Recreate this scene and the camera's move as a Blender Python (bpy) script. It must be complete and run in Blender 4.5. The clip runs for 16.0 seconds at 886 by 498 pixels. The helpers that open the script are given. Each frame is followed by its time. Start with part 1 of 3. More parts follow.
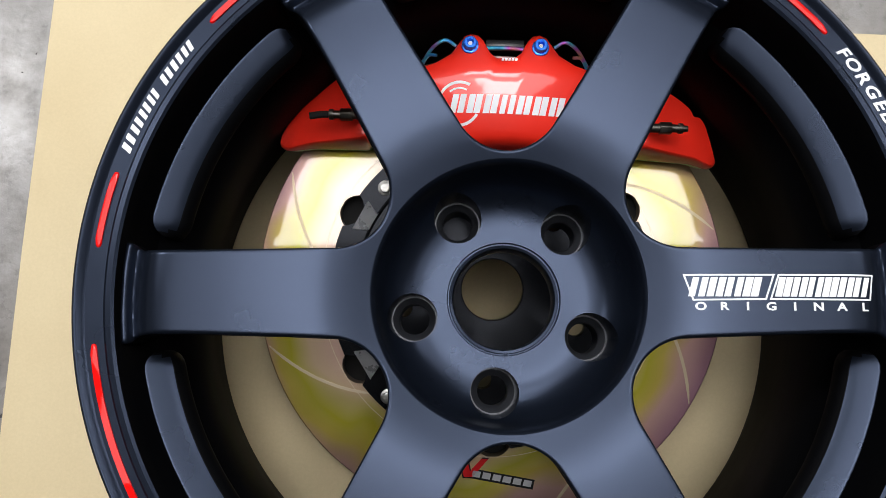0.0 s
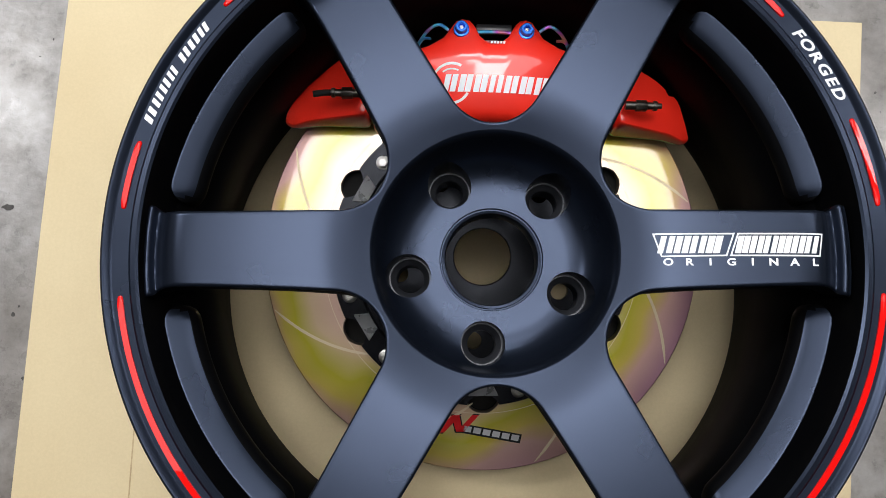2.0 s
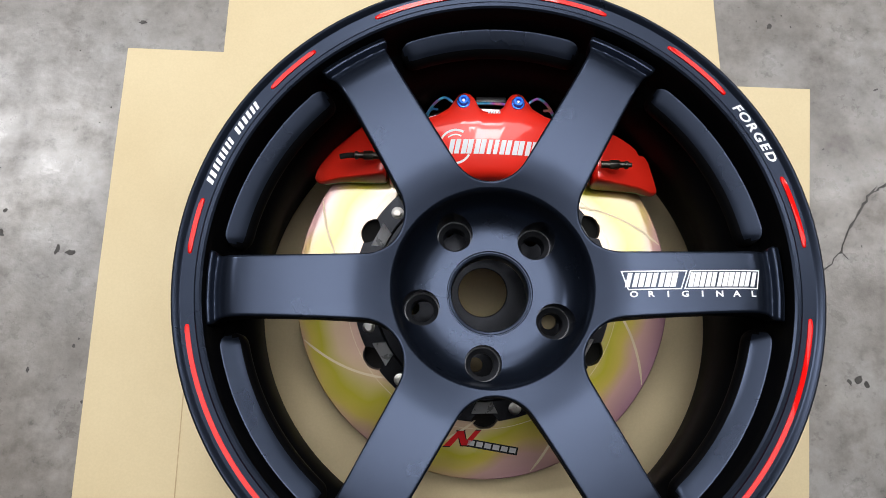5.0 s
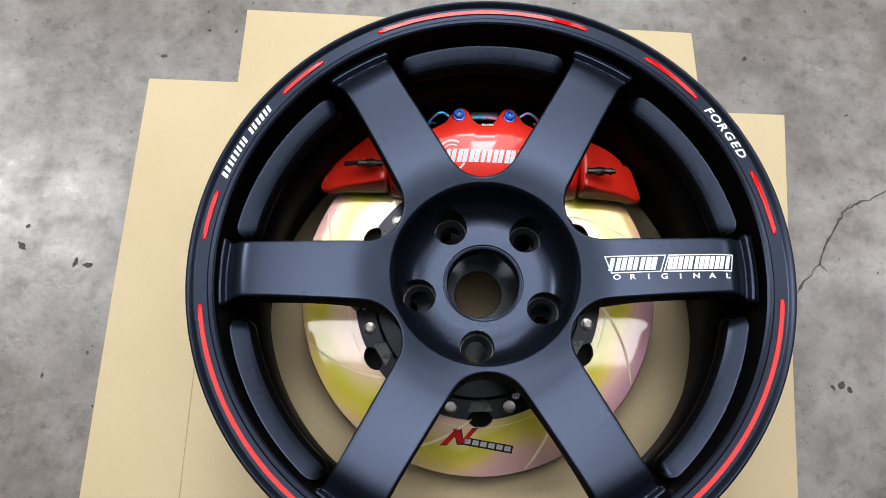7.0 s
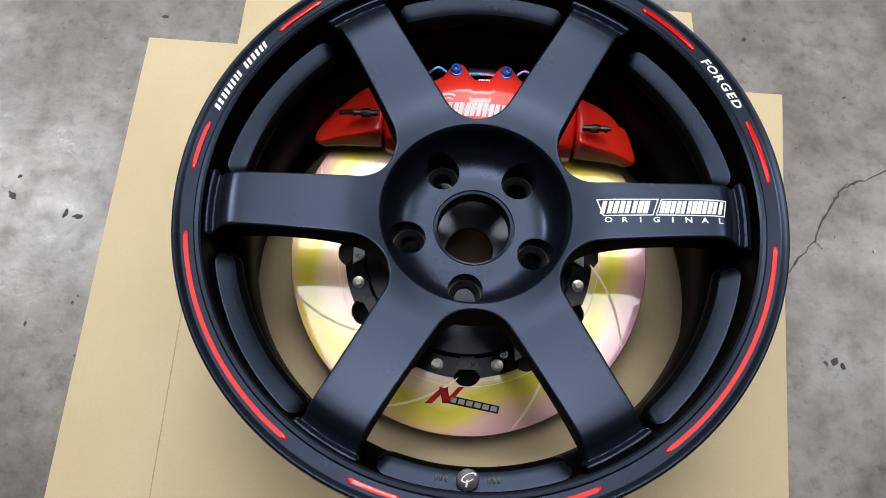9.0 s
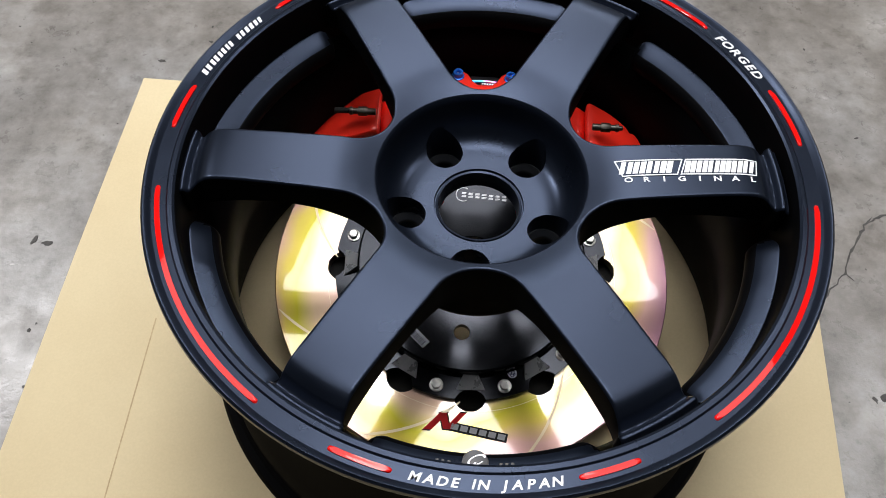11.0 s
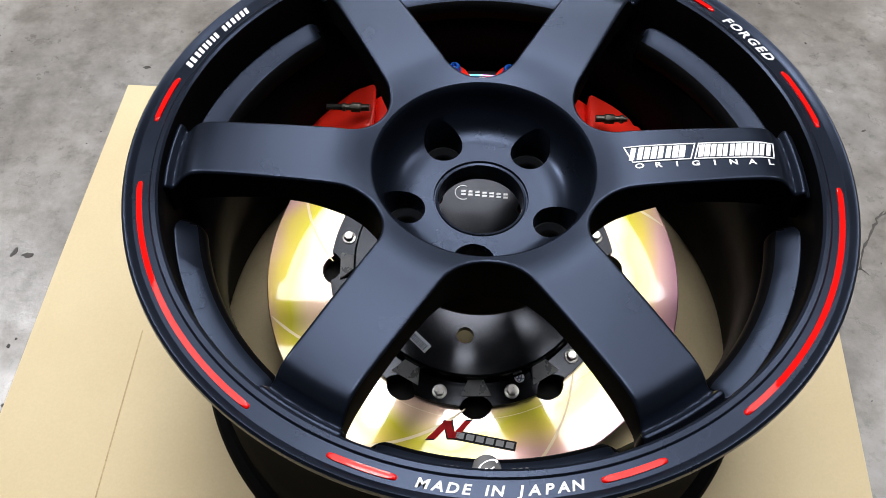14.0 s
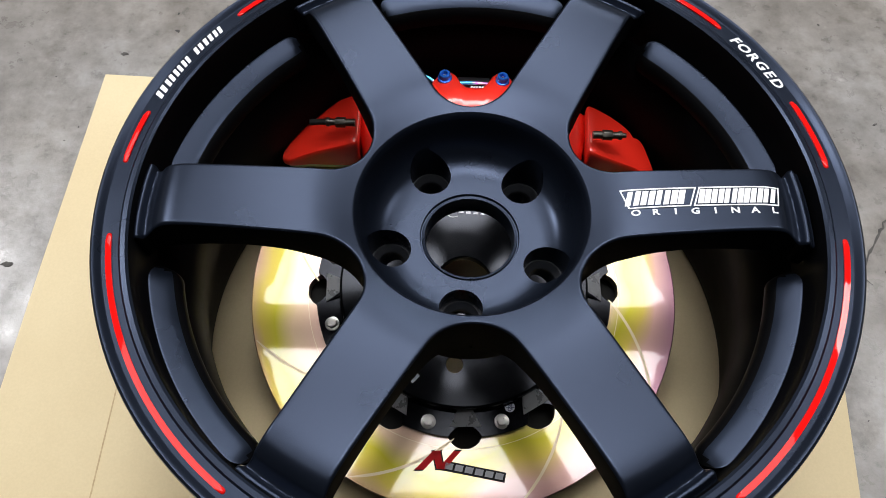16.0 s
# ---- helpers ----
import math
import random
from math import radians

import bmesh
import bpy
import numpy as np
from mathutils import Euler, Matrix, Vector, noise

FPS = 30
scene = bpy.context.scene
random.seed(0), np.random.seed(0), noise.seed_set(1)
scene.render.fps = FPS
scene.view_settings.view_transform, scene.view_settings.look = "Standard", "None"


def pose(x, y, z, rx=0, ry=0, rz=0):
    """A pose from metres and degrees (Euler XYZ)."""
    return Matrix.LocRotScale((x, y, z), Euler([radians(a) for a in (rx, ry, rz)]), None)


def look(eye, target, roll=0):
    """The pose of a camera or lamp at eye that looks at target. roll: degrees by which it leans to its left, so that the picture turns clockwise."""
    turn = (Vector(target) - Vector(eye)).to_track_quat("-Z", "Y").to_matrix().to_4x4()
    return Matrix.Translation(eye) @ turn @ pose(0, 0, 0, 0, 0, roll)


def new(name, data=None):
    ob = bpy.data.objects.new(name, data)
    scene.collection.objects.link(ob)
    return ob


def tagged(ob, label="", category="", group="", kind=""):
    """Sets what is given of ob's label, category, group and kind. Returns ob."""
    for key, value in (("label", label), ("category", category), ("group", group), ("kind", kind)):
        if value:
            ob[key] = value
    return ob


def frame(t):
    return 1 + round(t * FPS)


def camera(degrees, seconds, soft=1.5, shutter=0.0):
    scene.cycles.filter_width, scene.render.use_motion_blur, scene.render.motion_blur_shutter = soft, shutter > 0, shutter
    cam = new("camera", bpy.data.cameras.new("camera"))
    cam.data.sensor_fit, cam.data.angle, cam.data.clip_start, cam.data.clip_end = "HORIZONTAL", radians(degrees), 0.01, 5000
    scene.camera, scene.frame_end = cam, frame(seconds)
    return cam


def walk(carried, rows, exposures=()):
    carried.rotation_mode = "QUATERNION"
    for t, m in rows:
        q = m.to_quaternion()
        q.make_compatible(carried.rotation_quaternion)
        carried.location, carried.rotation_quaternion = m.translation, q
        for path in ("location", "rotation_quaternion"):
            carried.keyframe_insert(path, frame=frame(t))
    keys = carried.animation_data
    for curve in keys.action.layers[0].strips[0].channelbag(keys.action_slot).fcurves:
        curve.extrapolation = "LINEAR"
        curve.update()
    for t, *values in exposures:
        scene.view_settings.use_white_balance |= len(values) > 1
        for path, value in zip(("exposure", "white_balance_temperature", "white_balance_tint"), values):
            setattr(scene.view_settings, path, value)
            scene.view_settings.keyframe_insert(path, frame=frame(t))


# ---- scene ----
cam = camera(59.5, 16.0, soft=0.9)
PATH = [
    (0, (-0.038, -0.044, 0.689), (-0.053, 0.249, -1.289), -1.6),
    (0.5, (-0.038, -0.059, 0.686), (-0.056, 0.218, -1.295), -2.5),
    (1, (-0.036, -0.076, 0.691), (-0.062, 0.207, -1.289), -4.1),
    (1.5, (-0.033, -0.085, 0.707), (-0.056, 0.187, -1.274), -3.5),
    (2, (-0.035, -0.072, 0.732), (-0.04, 0.211, -1.248), 0.3),
    (2.5, (-0.028, -0.058, 0.732), (-0.059, 0.232, -1.246), -4.8),
    (3, (-0.03, -0.044, 0.73), (-0.056, 0.243, -1.249), -3.9),
    (5.3, (-0.039, -0.104, 0.858), (-0.053, 0.343, -1.092), -0.8),
    (5.5, (-0.04, -0.111, 0.865), (-0.054, 0.396, -1.07), -0.6),
    (6, (-0.041, -0.131, 0.859), (-0.056, 0.447, -1.056), -0.4),
    (6.5, (-0.038, -0.153, 0.86), (-0.058, 0.431, -1.053), -0.9),
    (7, (-0.03, -0.174, 0.867), (-0.056, 0.409, -1.046), -1.5),
    (7.5, (-0.022, -0.199, 0.872), (-0.046, 0.387, -1.041), -1.1),
    (8, (-0.022, -0.208, 0.875), (-0.044, 0.395, -1.032), -0.2),
    (8.5, (-0.021, -0.219, 0.872), (-0.046, 0.405, -1.029), 0.6),
    (9, (-0.02, -0.243, 0.837), (-0.046, 0.411, -1.052), 0.8),
    (9.2, (-0.019, -0.25, 0.822), (-0.052, 0.435, -1.057), 0.8),
    (11.3, (-0.019, -0.366, 0.687), (-0.052, 0.743, -0.977), 1.5),
    (11.5, (-0.018, -0.366, 0.677), (-0.056, 0.763, -0.973), 1.2),
    (12, (-0.012, -0.368, 0.655), (-0.066, 0.797, -0.969), 0.6),
    (12.5, (-0.008, -0.375, 0.639), (-0.072, 0.795, -0.981), 0.1),
    (13, (-0.007, -0.375, 0.641), (-0.068, 0.79, -0.983), -0.3),
    (13.5, (-0.013, -0.361, 0.658), (-0.052, 0.756, -1.001), 0.3),
    (14, (-0.025, -0.359, 0.665), (-0.043, 0.755, -0.996), 1.0),
    (14.5, (-0.03, -0.343, 0.676), (-0.05, 0.785, -0.975), 1.0),
    (15, (-0.021, -0.322, 0.681), (-0.039, 0.81, -0.967), 1.0),
    (15.5, (-0.019, -0.298, 0.682), (-0.032, 0.772, -1.008), 1.1),
    (16, (-0.017, -0.274, 0.688), (-0.034, 0.674, -1.073), 0.9),
]
walk(cam, [(t, look(eye, target, roll)) for t, eye, target, roll in PATH], [(0.0, 0.06), (3.0, 0.08), (7.0, 0.05), (9.0, -0.05), (11.5, 0.22), (12.5, 0.32), (14.0, 0.28), (16.0, 0.2)])

# ---- light: workshop ceiling lamps, with two added fills ----
def area_lamp(name, x, y, z, sx, sy, watts, colour=(0.98, 0.98, 1.0)):
    data = bpy.data.lights.new(name, "AREA")
    data.shape, data.size, data.size_y, data.energy, data.color = "RECTANGLE", sx, sy, watts, colour
    ob = new(name, data)
    ob.matrix_world = pose(x, y, z, 0, 0, 0)
    return ob


# Broad panel standing in for the bright ceiling that the disc mirrors.
area_lamp("ceiling_area_light", 0.0, 0.60, 2.72, 2.6, 2.2, 44)
area_lamp("ceiling_area_light", 0.03, 0.38, 2.65, 0.75, 0.75, 19)
area_lamp("ceiling_area_light", -0.05, 1.75, 2.65, 0.90, 0.90, 21)
# Fill added to brighten the far floor and spoke tops; an unseen source.
area_lamp("ceiling_area_light", 0.2, 3.0, 2.65, 1.6, 0.4, 46, (0.92, 0.96, 1.0))
area_lamp("ceiling_area_light", -2.15, 1.1, 2.65, 0.7, 0.4, 50)
# Fill added on the right to spread the light; an unseen source.
area_lamp("ceiling_area_light", 2.1, 0.9, 2.65, 1.2, 0.5, 22)
world = bpy.data.worlds.new("world")
world.use_nodes = True
world.node_tree.nodes["Background"].inputs[0].default_value = (0.5, 0.52, 0.55, 1)
world.node_tree.nodes["Background"].inputs[1].default_value = 0.05
scene.world = world


# ---- materials ----
def material(name, colour, rough=0.5, metal=0.0, spec=0.5, coat=0.0, coat_rough=0.05):
    m = bpy.data.materials.new(name)
    m.use_nodes = True
    b = m.node_tree.nodes["Principled BSDF"]
    b.inputs["Base Color"].default_value = (*colour, 1)
    b.inputs["Roughness"].default_value = rough
    b.inputs["Metallic"].default_value = metal
    b.inputs["Specular IOR Level"].default_value = spec
    b.inputs["Coat Weight"].default_value = coat
    b.inputs["Coat Roughness"].default_value = coat_rough
    return m


def node(m, kind, **values):
    n = m.node_tree.nodes.new(kind)
    for key, value in values.items():
        n.inputs[key].default_value = value
    return n


def wire(m, a, out, b, inp):
    m.node_tree.links.new(a.outputs[out], b.inputs[inp])


def noise_node(m, scale, detail=4.0, rough=0.55):
    c = node(m, "ShaderNodeTexCoord")
    n = node(m, "ShaderNodeTexNoise", Scale=scale, Detail=detail, Roughness=rough)
    wire(m, c, "Object", n, "Vector")
    return n


def ramp(m, source, out, stops):
    r = m.node_tree.nodes.new("ShaderNodeValToRGB")
    while len(r.color_ramp.elements) < len(stops):
        r.color_ramp.elements.new(0.5)
    for e, (p, c) in zip(r.color_ramp.elements, stops):
        e.position, e.color = p, (*c, 1)
    wire(m, source, out, r, "Fac")
    return r


def add_bump(m, source, out, strength, distance):
    b = node(m, "ShaderNodeBump", Strength=strength, Distance=distance)
    wire(m, source, out, b, "Height")
    p = m.node_tree.nodes["Principled BSDF"]
    wire(m, b, "Normal", p, "Normal")
    return b


def grained(name, dark, light, scale, rough=(0.4, 0.5), bump=0.1, fine=900.0, metal=0.0, spec=0.5):
    """A surface whose colour and gloss drift slowly, with a fine grain in its relief."""
    m = material(name, light, rough[0], metal, spec)
    p = m.node_tree.nodes["Principled BSDF"]
    n = noise_node(m, scale)
    r = ramp(m, n, "Fac", [(0.3, dark), (0.7, light)])
    wire(m, r, "Color", p, "Base Color")
    g = ramp(m, n, "Fac", [(0.3, (rough[0],) * 3), (0.7, (rough[1],) * 3)])
    wire(m, g, "Color", p, "Roughness")
    f = noise_node(m, fine, 2.0)
    add_bump(m, f, "Fac", bump, 0.0003)
    return m


WHEEL = grained("matte_wheel_paint", (0.0168, 0.0226, 0.0375), (0.0191, 0.0256, 0.0420), 14, (0.26, 0.31), 0.08, 1400, metal=0.78, spec=0.3)
# Near-black for the barrel; also painted shade on spoke flanks, hub back, ledge rolls.
BARREL_AND_SHADE = grained("barrel_and_shade_black", (0.0013, 0.0014, 0.0018), (0.0020, 0.0021, 0.0026), 20, (0.58, 0.66), 0.08, 1200, spec=0.035)
RED_FILL = material("red_gloss_fill", (0.72, 0.006, 0.005), 0.5, 0, 0.0, 0.9, 0.025)
WHITE = material("white_print", (0.82, 0.82, 0.84), 0.45)
CAL_RED = material("caliper_red_lacquer", (0.95, 0.026, 0.011), 0.45, 0, 0.4, 0.9, 0.06)
_n = noise_node(CAL_RED, 120, 2)
add_bump(CAL_RED, _n, "Fac", 0.035, 0.001)
CAL_RED.node_tree.nodes["Principled BSDF"].inputs["Coat IOR"].default_value = 1.65
BLACK = grained("black_anodised", (0.008, 0.008, 0.010), (0.014, 0.014, 0.017), 30, (0.28, 0.36), 0.05, 900)
STEEL = grained("bolt_steel", (0.45, 0.44, 0.42), (0.62, 0.6, 0.57), 120, (0.25, 0.38), 0.1, 900, metal=1.0)
DARK_STEEL = grained("dark_steel", (0.09, 0.085, 0.075), (0.16, 0.15, 0.13), 120, (0.35, 0.5), 0.1, 900, metal=1.0)
SEAT = grained("lug_seat_paint", (0.026, 0.028, 0.033), (0.034, 0.036, 0.042), 40, (0.32, 0.40), 0.05, 900, metal=0.4)
SILVER = material("silver_print", (0.42, 0.42, 0.44), 0.4, 0.4)
LABEL = material("label_paper", (0.78, 0.82, 0.9), 0.5)
INK = material("label_ink", (0.06, 0.08, 0.16), 0.5)
LOGO_RED = material("logo_red", (0.45, 0.008, 0.010), 0.6, 0, 0.15)
LOGO_GREY = material("logo_grey", (0.33, 0.33, 0.34), 0.6, 0, 0.15)
LOGO_BLACK = material("logo_black", (0.008, 0.008, 0.009), 0.6, 0, 0.15)
BLUE = material("blue_titanium", (0.03, 0.20, 0.85), 0.25, 0.55)

# burnt titanium: blue, violet and gold along the length
RAINBOW = material("burnt_titanium", (0.2, 0.3, 0.8), 0.32, 0.8)
_n = noise_node(RAINBOW, 55, 1)
_r = ramp(RAINBOW, _n, "Fac", [(0.3, (0.05, 0.25, 0.85)), (0.45, (0.1, 0.6, 0.8)), (0.55, (0.6, 0.12, 0.75)), (0.7, (0.85, 0.5, 0.15))])
wire(RAINBOW, _r, "Color", RAINBOW.node_tree.nodes["Principled BSDF"], "Base Color")

# zinc-plated rotor: gold with drifts of pink and green, faintly turned
ROTOR = material("gold_zinc_plate", (0.8, 0.7, 0.3), 0.4, 0.92, 0.5, 1.0, 0.055)
_p = ROTOR.node_tree.nodes["Principled BSDF"]
_p.inputs["Coat IOR"].default_value = 2.5
_n = noise_node(ROTOR, 8.5, 2.0, 0.45)
_c = node(ROTOR, "ShaderNodeTexCoord")
_l = node(ROTOR, "ShaderNodeVectorMath")
_l.operation = "LENGTH"
wire(ROTOR, _c, "Object", _l, 0)
_s = node(ROTOR, "ShaderNodeMath")
_s.operation = "MULTIPLY_ADD"
ROTOR.node_tree.links.new(_l.outputs["Value"], _s.inputs[0])
_s.inputs[1].default_value = 9.0
_d = node(ROTOR, "ShaderNodeMath")
_d.operation = "SUBTRACT"
_d.inputs[1].default_value = 1.56
wire(ROTOR, _n, "Fac", _d, 0)
ROTOR.node_tree.links.new(_d.outputs[0], _s.inputs[2])
_r = ramp(ROTOR, _s, 0, [(0.04, (0.62, 0.42, 0.34)), (0.22, (0.61, 0.45, 0.29)), (0.38, (0.46, 0.42, 0.03)), (0.50, (0.58, 0.45, 0.09)), (0.64, (0.62, 0.38, 0.33)), (0.84, (0.46, 0.24, 0.31))])
wire(ROTOR, _r, "Color", _p, "Base Color")
_f = noise_node(ROTOR, 40, 2)
_g = ramp(ROTOR, _f, "Fac", [(0.3, (0.29,) * 3), (0.7, (0.36,) * 3)])
wire(ROTOR, _g, "Color", _p, "Roughness")
_f = noise_node(ROTOR, 500, 3)
add_bump(ROTOR, _f, "Fac", 0.015, 0.0004)
def turned(m, amount):
    """Lathe marks that run round the axis."""
    t = m.node_tree.nodes.new("ShaderNodeTangent")
    t.direction_type, t.axis = "RADIAL", "Z"
    p = m.node_tree.nodes["Principled BSDF"]
    p.inputs["Anisotropic"].default_value = amount
    p.inputs["Anisotropic Rotation"].default_value = 0.25
    wire(m, t, "Tangent", p, "Tangent")


turned(ROTOR, 0.25)
HAT = grained("turned_black_anodised", (0.014, 0.0152, 0.019), (0.021, 0.0225, 0.027), 30, (0.17, 0.22), 0.03, 900, metal=0.8)
turned(HAT, 0.75)
RUBBER = grained("black_rubber", (0.008, 0.008, 0.008), (0.014, 0.014, 0.013), 60, (0.7, 0.8), 0.1, 700, spec=0.2)
FACET = grained("milled_facet", (0.46, 0.47, 0.49), (0.58, 0.59, 0.61), 80, (0.25, 0.33), 0.05, 900, metal=0.5)
PLATE = grained("pale_zinc_plate", (0.62, 0.56, 0.34), (0.74, 0.68, 0.44), 40, (0.3, 0.4), 0.05, 700, metal=0.5)
SLOT = material("slot_floor", (0.62, 0.52, 0.36), 0.45, 0.8)

# corrugated board: flutes show as very faint lines
CARD = material("kraft_board", (0.6, 0.47, 0.28), 0.75)
_p = CARD.node_tree.nodes["Principled BSDF"]
_n = noise_node(CARD, 6, 6, 0.6)
_r = ramp(CARD, _n, "Fac", [(0.3, (0.565, 0.455, 0.270)), (0.7, (0.618, 0.510, 0.315))])
_f = noise_node(CARD, 420, 4, 0.7)
_r2 = ramp(CARD, _f, "Fac", [(0.35, (0.965,) * 3), (0.65, (1.02,) * 3)])
_mix = node(CARD, "ShaderNodeMix")
_mix.data_type, _mix.blend_type = "RGBA", "MULTIPLY"
_mix.inputs[0].default_value = 1.0
CARD.node_tree.links.new(_r.outputs[0], _mix.inputs[6])
CARD.node_tree.links.new(_r2.outputs[0], _mix.inputs[7])
CARD.node_tree.links.new(_mix.outputs[2], _p.inputs["Base Color"])
_w = node(CARD, "ShaderNodeTexWave", Scale=45.0, Distortion=0.4)
_c = node(CARD, "ShaderNodeTexCoord")
wire(CARD, _c, "Object", _w, "Vector")
add_bump(CARD, _w, "Fac", 0.05, 0.0006)
CARD_EDGE = grained("board_edge", (0.36, 0.26, 0.14), (0.5, 0.38, 0.22), 200, (0.8, 0.9), 0.5, 600)

# worn, sealed concrete: warm and cool clouds, darker blotches, pale scuffs and fine pits
CONCRETE = material("sealed_concrete", (0.35, 0.34, 0.32), 0.4)
_p = CONCRETE.node_tree.nodes["Principled BSDF"]


def multiply(m, a, b):
    mix = node(m, "ShaderNodeMix")
    mix.data_type, mix.blend_type = "RGBA", "MULTIPLY"
    mix.inputs[0].default_value = 1.0
    m.node_tree.links.new(a, mix.inputs[6])
    m.node_tree.links.new(b, mix.inputs[7])
    return mix.outputs[2]


_a = noise_node(CONCRETE, 7, 10, 0.68)
_r = ramp(CONCRETE, _a, "Fac", [(0.30, (0.115, 0.104, 0.092)), (0.5, (0.218, 0.203, 0.187)), (0.70, (0.335, 0.320, 0.302))])
_b = noise_node(CONCRETE, 60, 5, 0.7)
_r2 = ramp(CONCRETE, _b, "Fac", [(0.30, (0.60,) * 3), (0.42, (0.95,) * 3), (0.7, (1.12,) * 3)])
_k = noise_node(CONCRETE, 2.6, 5, 0.6)
_r3 = ramp(CONCRETE, _k, "Fac", [(0.32, (0.72, 0.69, 0.65)), (0.48, (0.97, 0.96, 0.95)), (0.68, (1.06, 1.09, 1.13))])
_e = noise_node(CONCRETE, 22, 6, 0.62)
_r4 = ramp(CONCRETE, _e, "Fac", [(0.34, (0.66, 0.64, 0.62)), (0.44, (0.90, 0.89, 0.88)), (0.52, (1.0, 1.0, 1.0)), (0.64, (1.02, 1.02, 1.03)), (0.72, (1.28, 1.29, 1.30))])
_o = multiply(CONCRETE, _r.outputs[0], _r2.outputs[0])
_o = multiply(CONCRETE, _o, _r3.outputs[0])
_o = multiply(CONCRETE, _o, _r4.outputs[0])
CONCRETE.node_tree.links.new(_o, _p.inputs["Base Color"])
_g = ramp(CONCRETE, _e, "Fac", [(0.3, (0.40,) * 3), (0.7, (0.24,) * 3)])
wire(CONCRETE, _g, "Color", _p, "Roughness")
add_bump(CONCRETE, _b, "Fac", 0.22, 0.002)
PIT = grained("pit_dirt", (0.035, 0.032, 0.03), (0.08, 0.075, 0.07), 120, (0.8, 0.95), 0.5, 500)
WALLS = grained("painted_wall", (0.28, 0.28, 0.28), (0.33, 0.33, 0.32), 2, (0.6, 0.7), 0.2, 300)
CEIL = grained("painted_ceiling", (0.24, 0.24, 0.24), (0.28, 0.28, 0.275), 2, (0.7, 0.8), 0.2, 300)


# ---- mesh helpers ----
def smooth(me, degrees=35):
    for f in me.polygons:
        f.use_smooth = True
    me.set_sharp_from_angle(angle=radians(degrees))


def part(name, bm, mat, parent=None, label="", sharp=35):
    me = bpy.data.meshes.new(name)
    bmesh.ops.recalc_face_normals(bm, faces=bm.faces[:])
    bm.to_mesh(me)
    bm.free()
    smooth(me, sharp)
    me.materials.append(mat)
    ob = new(name, me)
    ob.parent = parent
    return tagged(ob, label)


def thing(name, x, y, z, label, category, group="", rz=0.0):
    ob = new(name)
    ob.empty_display_size = 0.05
    ob.matrix_world = pose(x, y, z, 0, 0, rz)
    return tagged(ob, label, category, group)


def sheet(name, bm, mat, label, category="", kind=""):
    return tagged(part(name, bm, mat), label, category, kind=kind)


def box(x0, x1, y0, y1, z0, z1, bevel=0.0):
    bm = bmesh.new()
    bmesh.ops.create_cube(bm, size=1.0, matrix=Matrix.LocRotScale(((x0 + x1) / 2, (y0 + y1) / 2, (z0 + z1) / 2), None, (x1 - x0, y1 - y0, z1 - z0)))
    if bevel:
        bmesh.ops.bevel(bm, geom=bm.edges[:], offset=bevel, segments=2, affect="EDGES", profile=0.5)
    return bm


def revolve(profile, n=96, closed=True, a0=0.0, a1=360.0):
    """Turns a profile of (r, z) about the z axis."""
    bm = bmesh.new()
    full = a1 - a0 >= 359.9
    rings = []
    for i in range(n if full else n + 1):
        a = radians(a0 + (a1 - a0) * i / n)
        rings.append([bm.verts.new((r * math.cos(a), r * math.sin(a), z)) for r, z in profile])
    for i in range(n):
        p, q = rings[i], rings[(i + 1) % len(rings)]
        for k in range(len(profile) if closed else len(profile) - 1):
            l = (k + 1) % len(profile)
            bm.faces.new((p[k], q[k], q[l], p[l]))
    if not full and closed:
        bm.faces.new(rings[0])
        bm.faces.new(rings[-1])
    return bm


def loft(levels, merge=False):
    """Joins outlines of equal count, from the lowest to the highest, and caps both ends."""
    bm = bmesh.new()
    rows = [[bm.verts.new(v) for v in row] for row in levels]
    n = len(rows[0])
    for p, q in zip(rows, rows[1:]):
        for k in range(n):
            bm.faces.new((p[k], p[(k + 1) % n], q[(k + 1) % n], q[k]))
    bm.faces.new(rows[0])
    bm.faces.new(rows[-1])
    if merge:
        bmesh.ops.remove_doubles(bm, verts=bm.verts[:], dist=0.00005)
        bmesh.ops.dissolve_degenerate(bm, edges=bm.edges[:], dist=0.00002)
    return bm


def prism(outline, z0, z1, bevel=0.0, segments=2):
    """An upright block over an outline, with its upper edge rounded."""
    bm = bmesh.new()
    low = [bm.verts.new((x, y, z0)) for x, y in outline]
    top = [bm.verts.new((x, y, z1)) for x, y in outline]
    n = len(outline)
    edges = []
    for k in range(n):
        bm.faces.new((low[k], low[(k + 1) % n], top[(k + 1) % n], top[k]))
    bm.faces.new(low)
    f = bm.faces.new(top)
    if bevel:
        bmesh.ops.bevel(bm, geom=list(f.edges), offset=bevel, segments=segments, affect="EDGES", profile=0.5)
    return bm


def moved(bm, m):
    bmesh.ops.transform(bm, matrix=m, verts=bm.verts[:])
    return bm


def joined(bms):
    out = bmesh.new()
    for b in bms:
        me = bpy.data.meshes.new("tmp")
        b.to_mesh(me)
        b.free()
        out.from_mesh(me)
        bpy.data.meshes.remove(me)
    return out


def rounded(points, radius, steps=5):
    """An outline with its corners rounded."""
    out = []
    n = len(points)
    for i in range(n):
        p, a, b = Vector(points[i]), Vector(points[i - 1]), Vector(points[(i + 1) % n])
        da, db = (a - p), (b - p)
        r = min(radius, da.length * 0.45, db.length * 0.45)
        s, e = p + da.normalized() * r, p + db.normalized() * r
        for k in range(steps + 1):
            t = k / steps
            v = s * (1 - t) ** 2 + p * 2 * t * (1 - t) + e * t * t
            out.append((v.x, v.y))
    return out


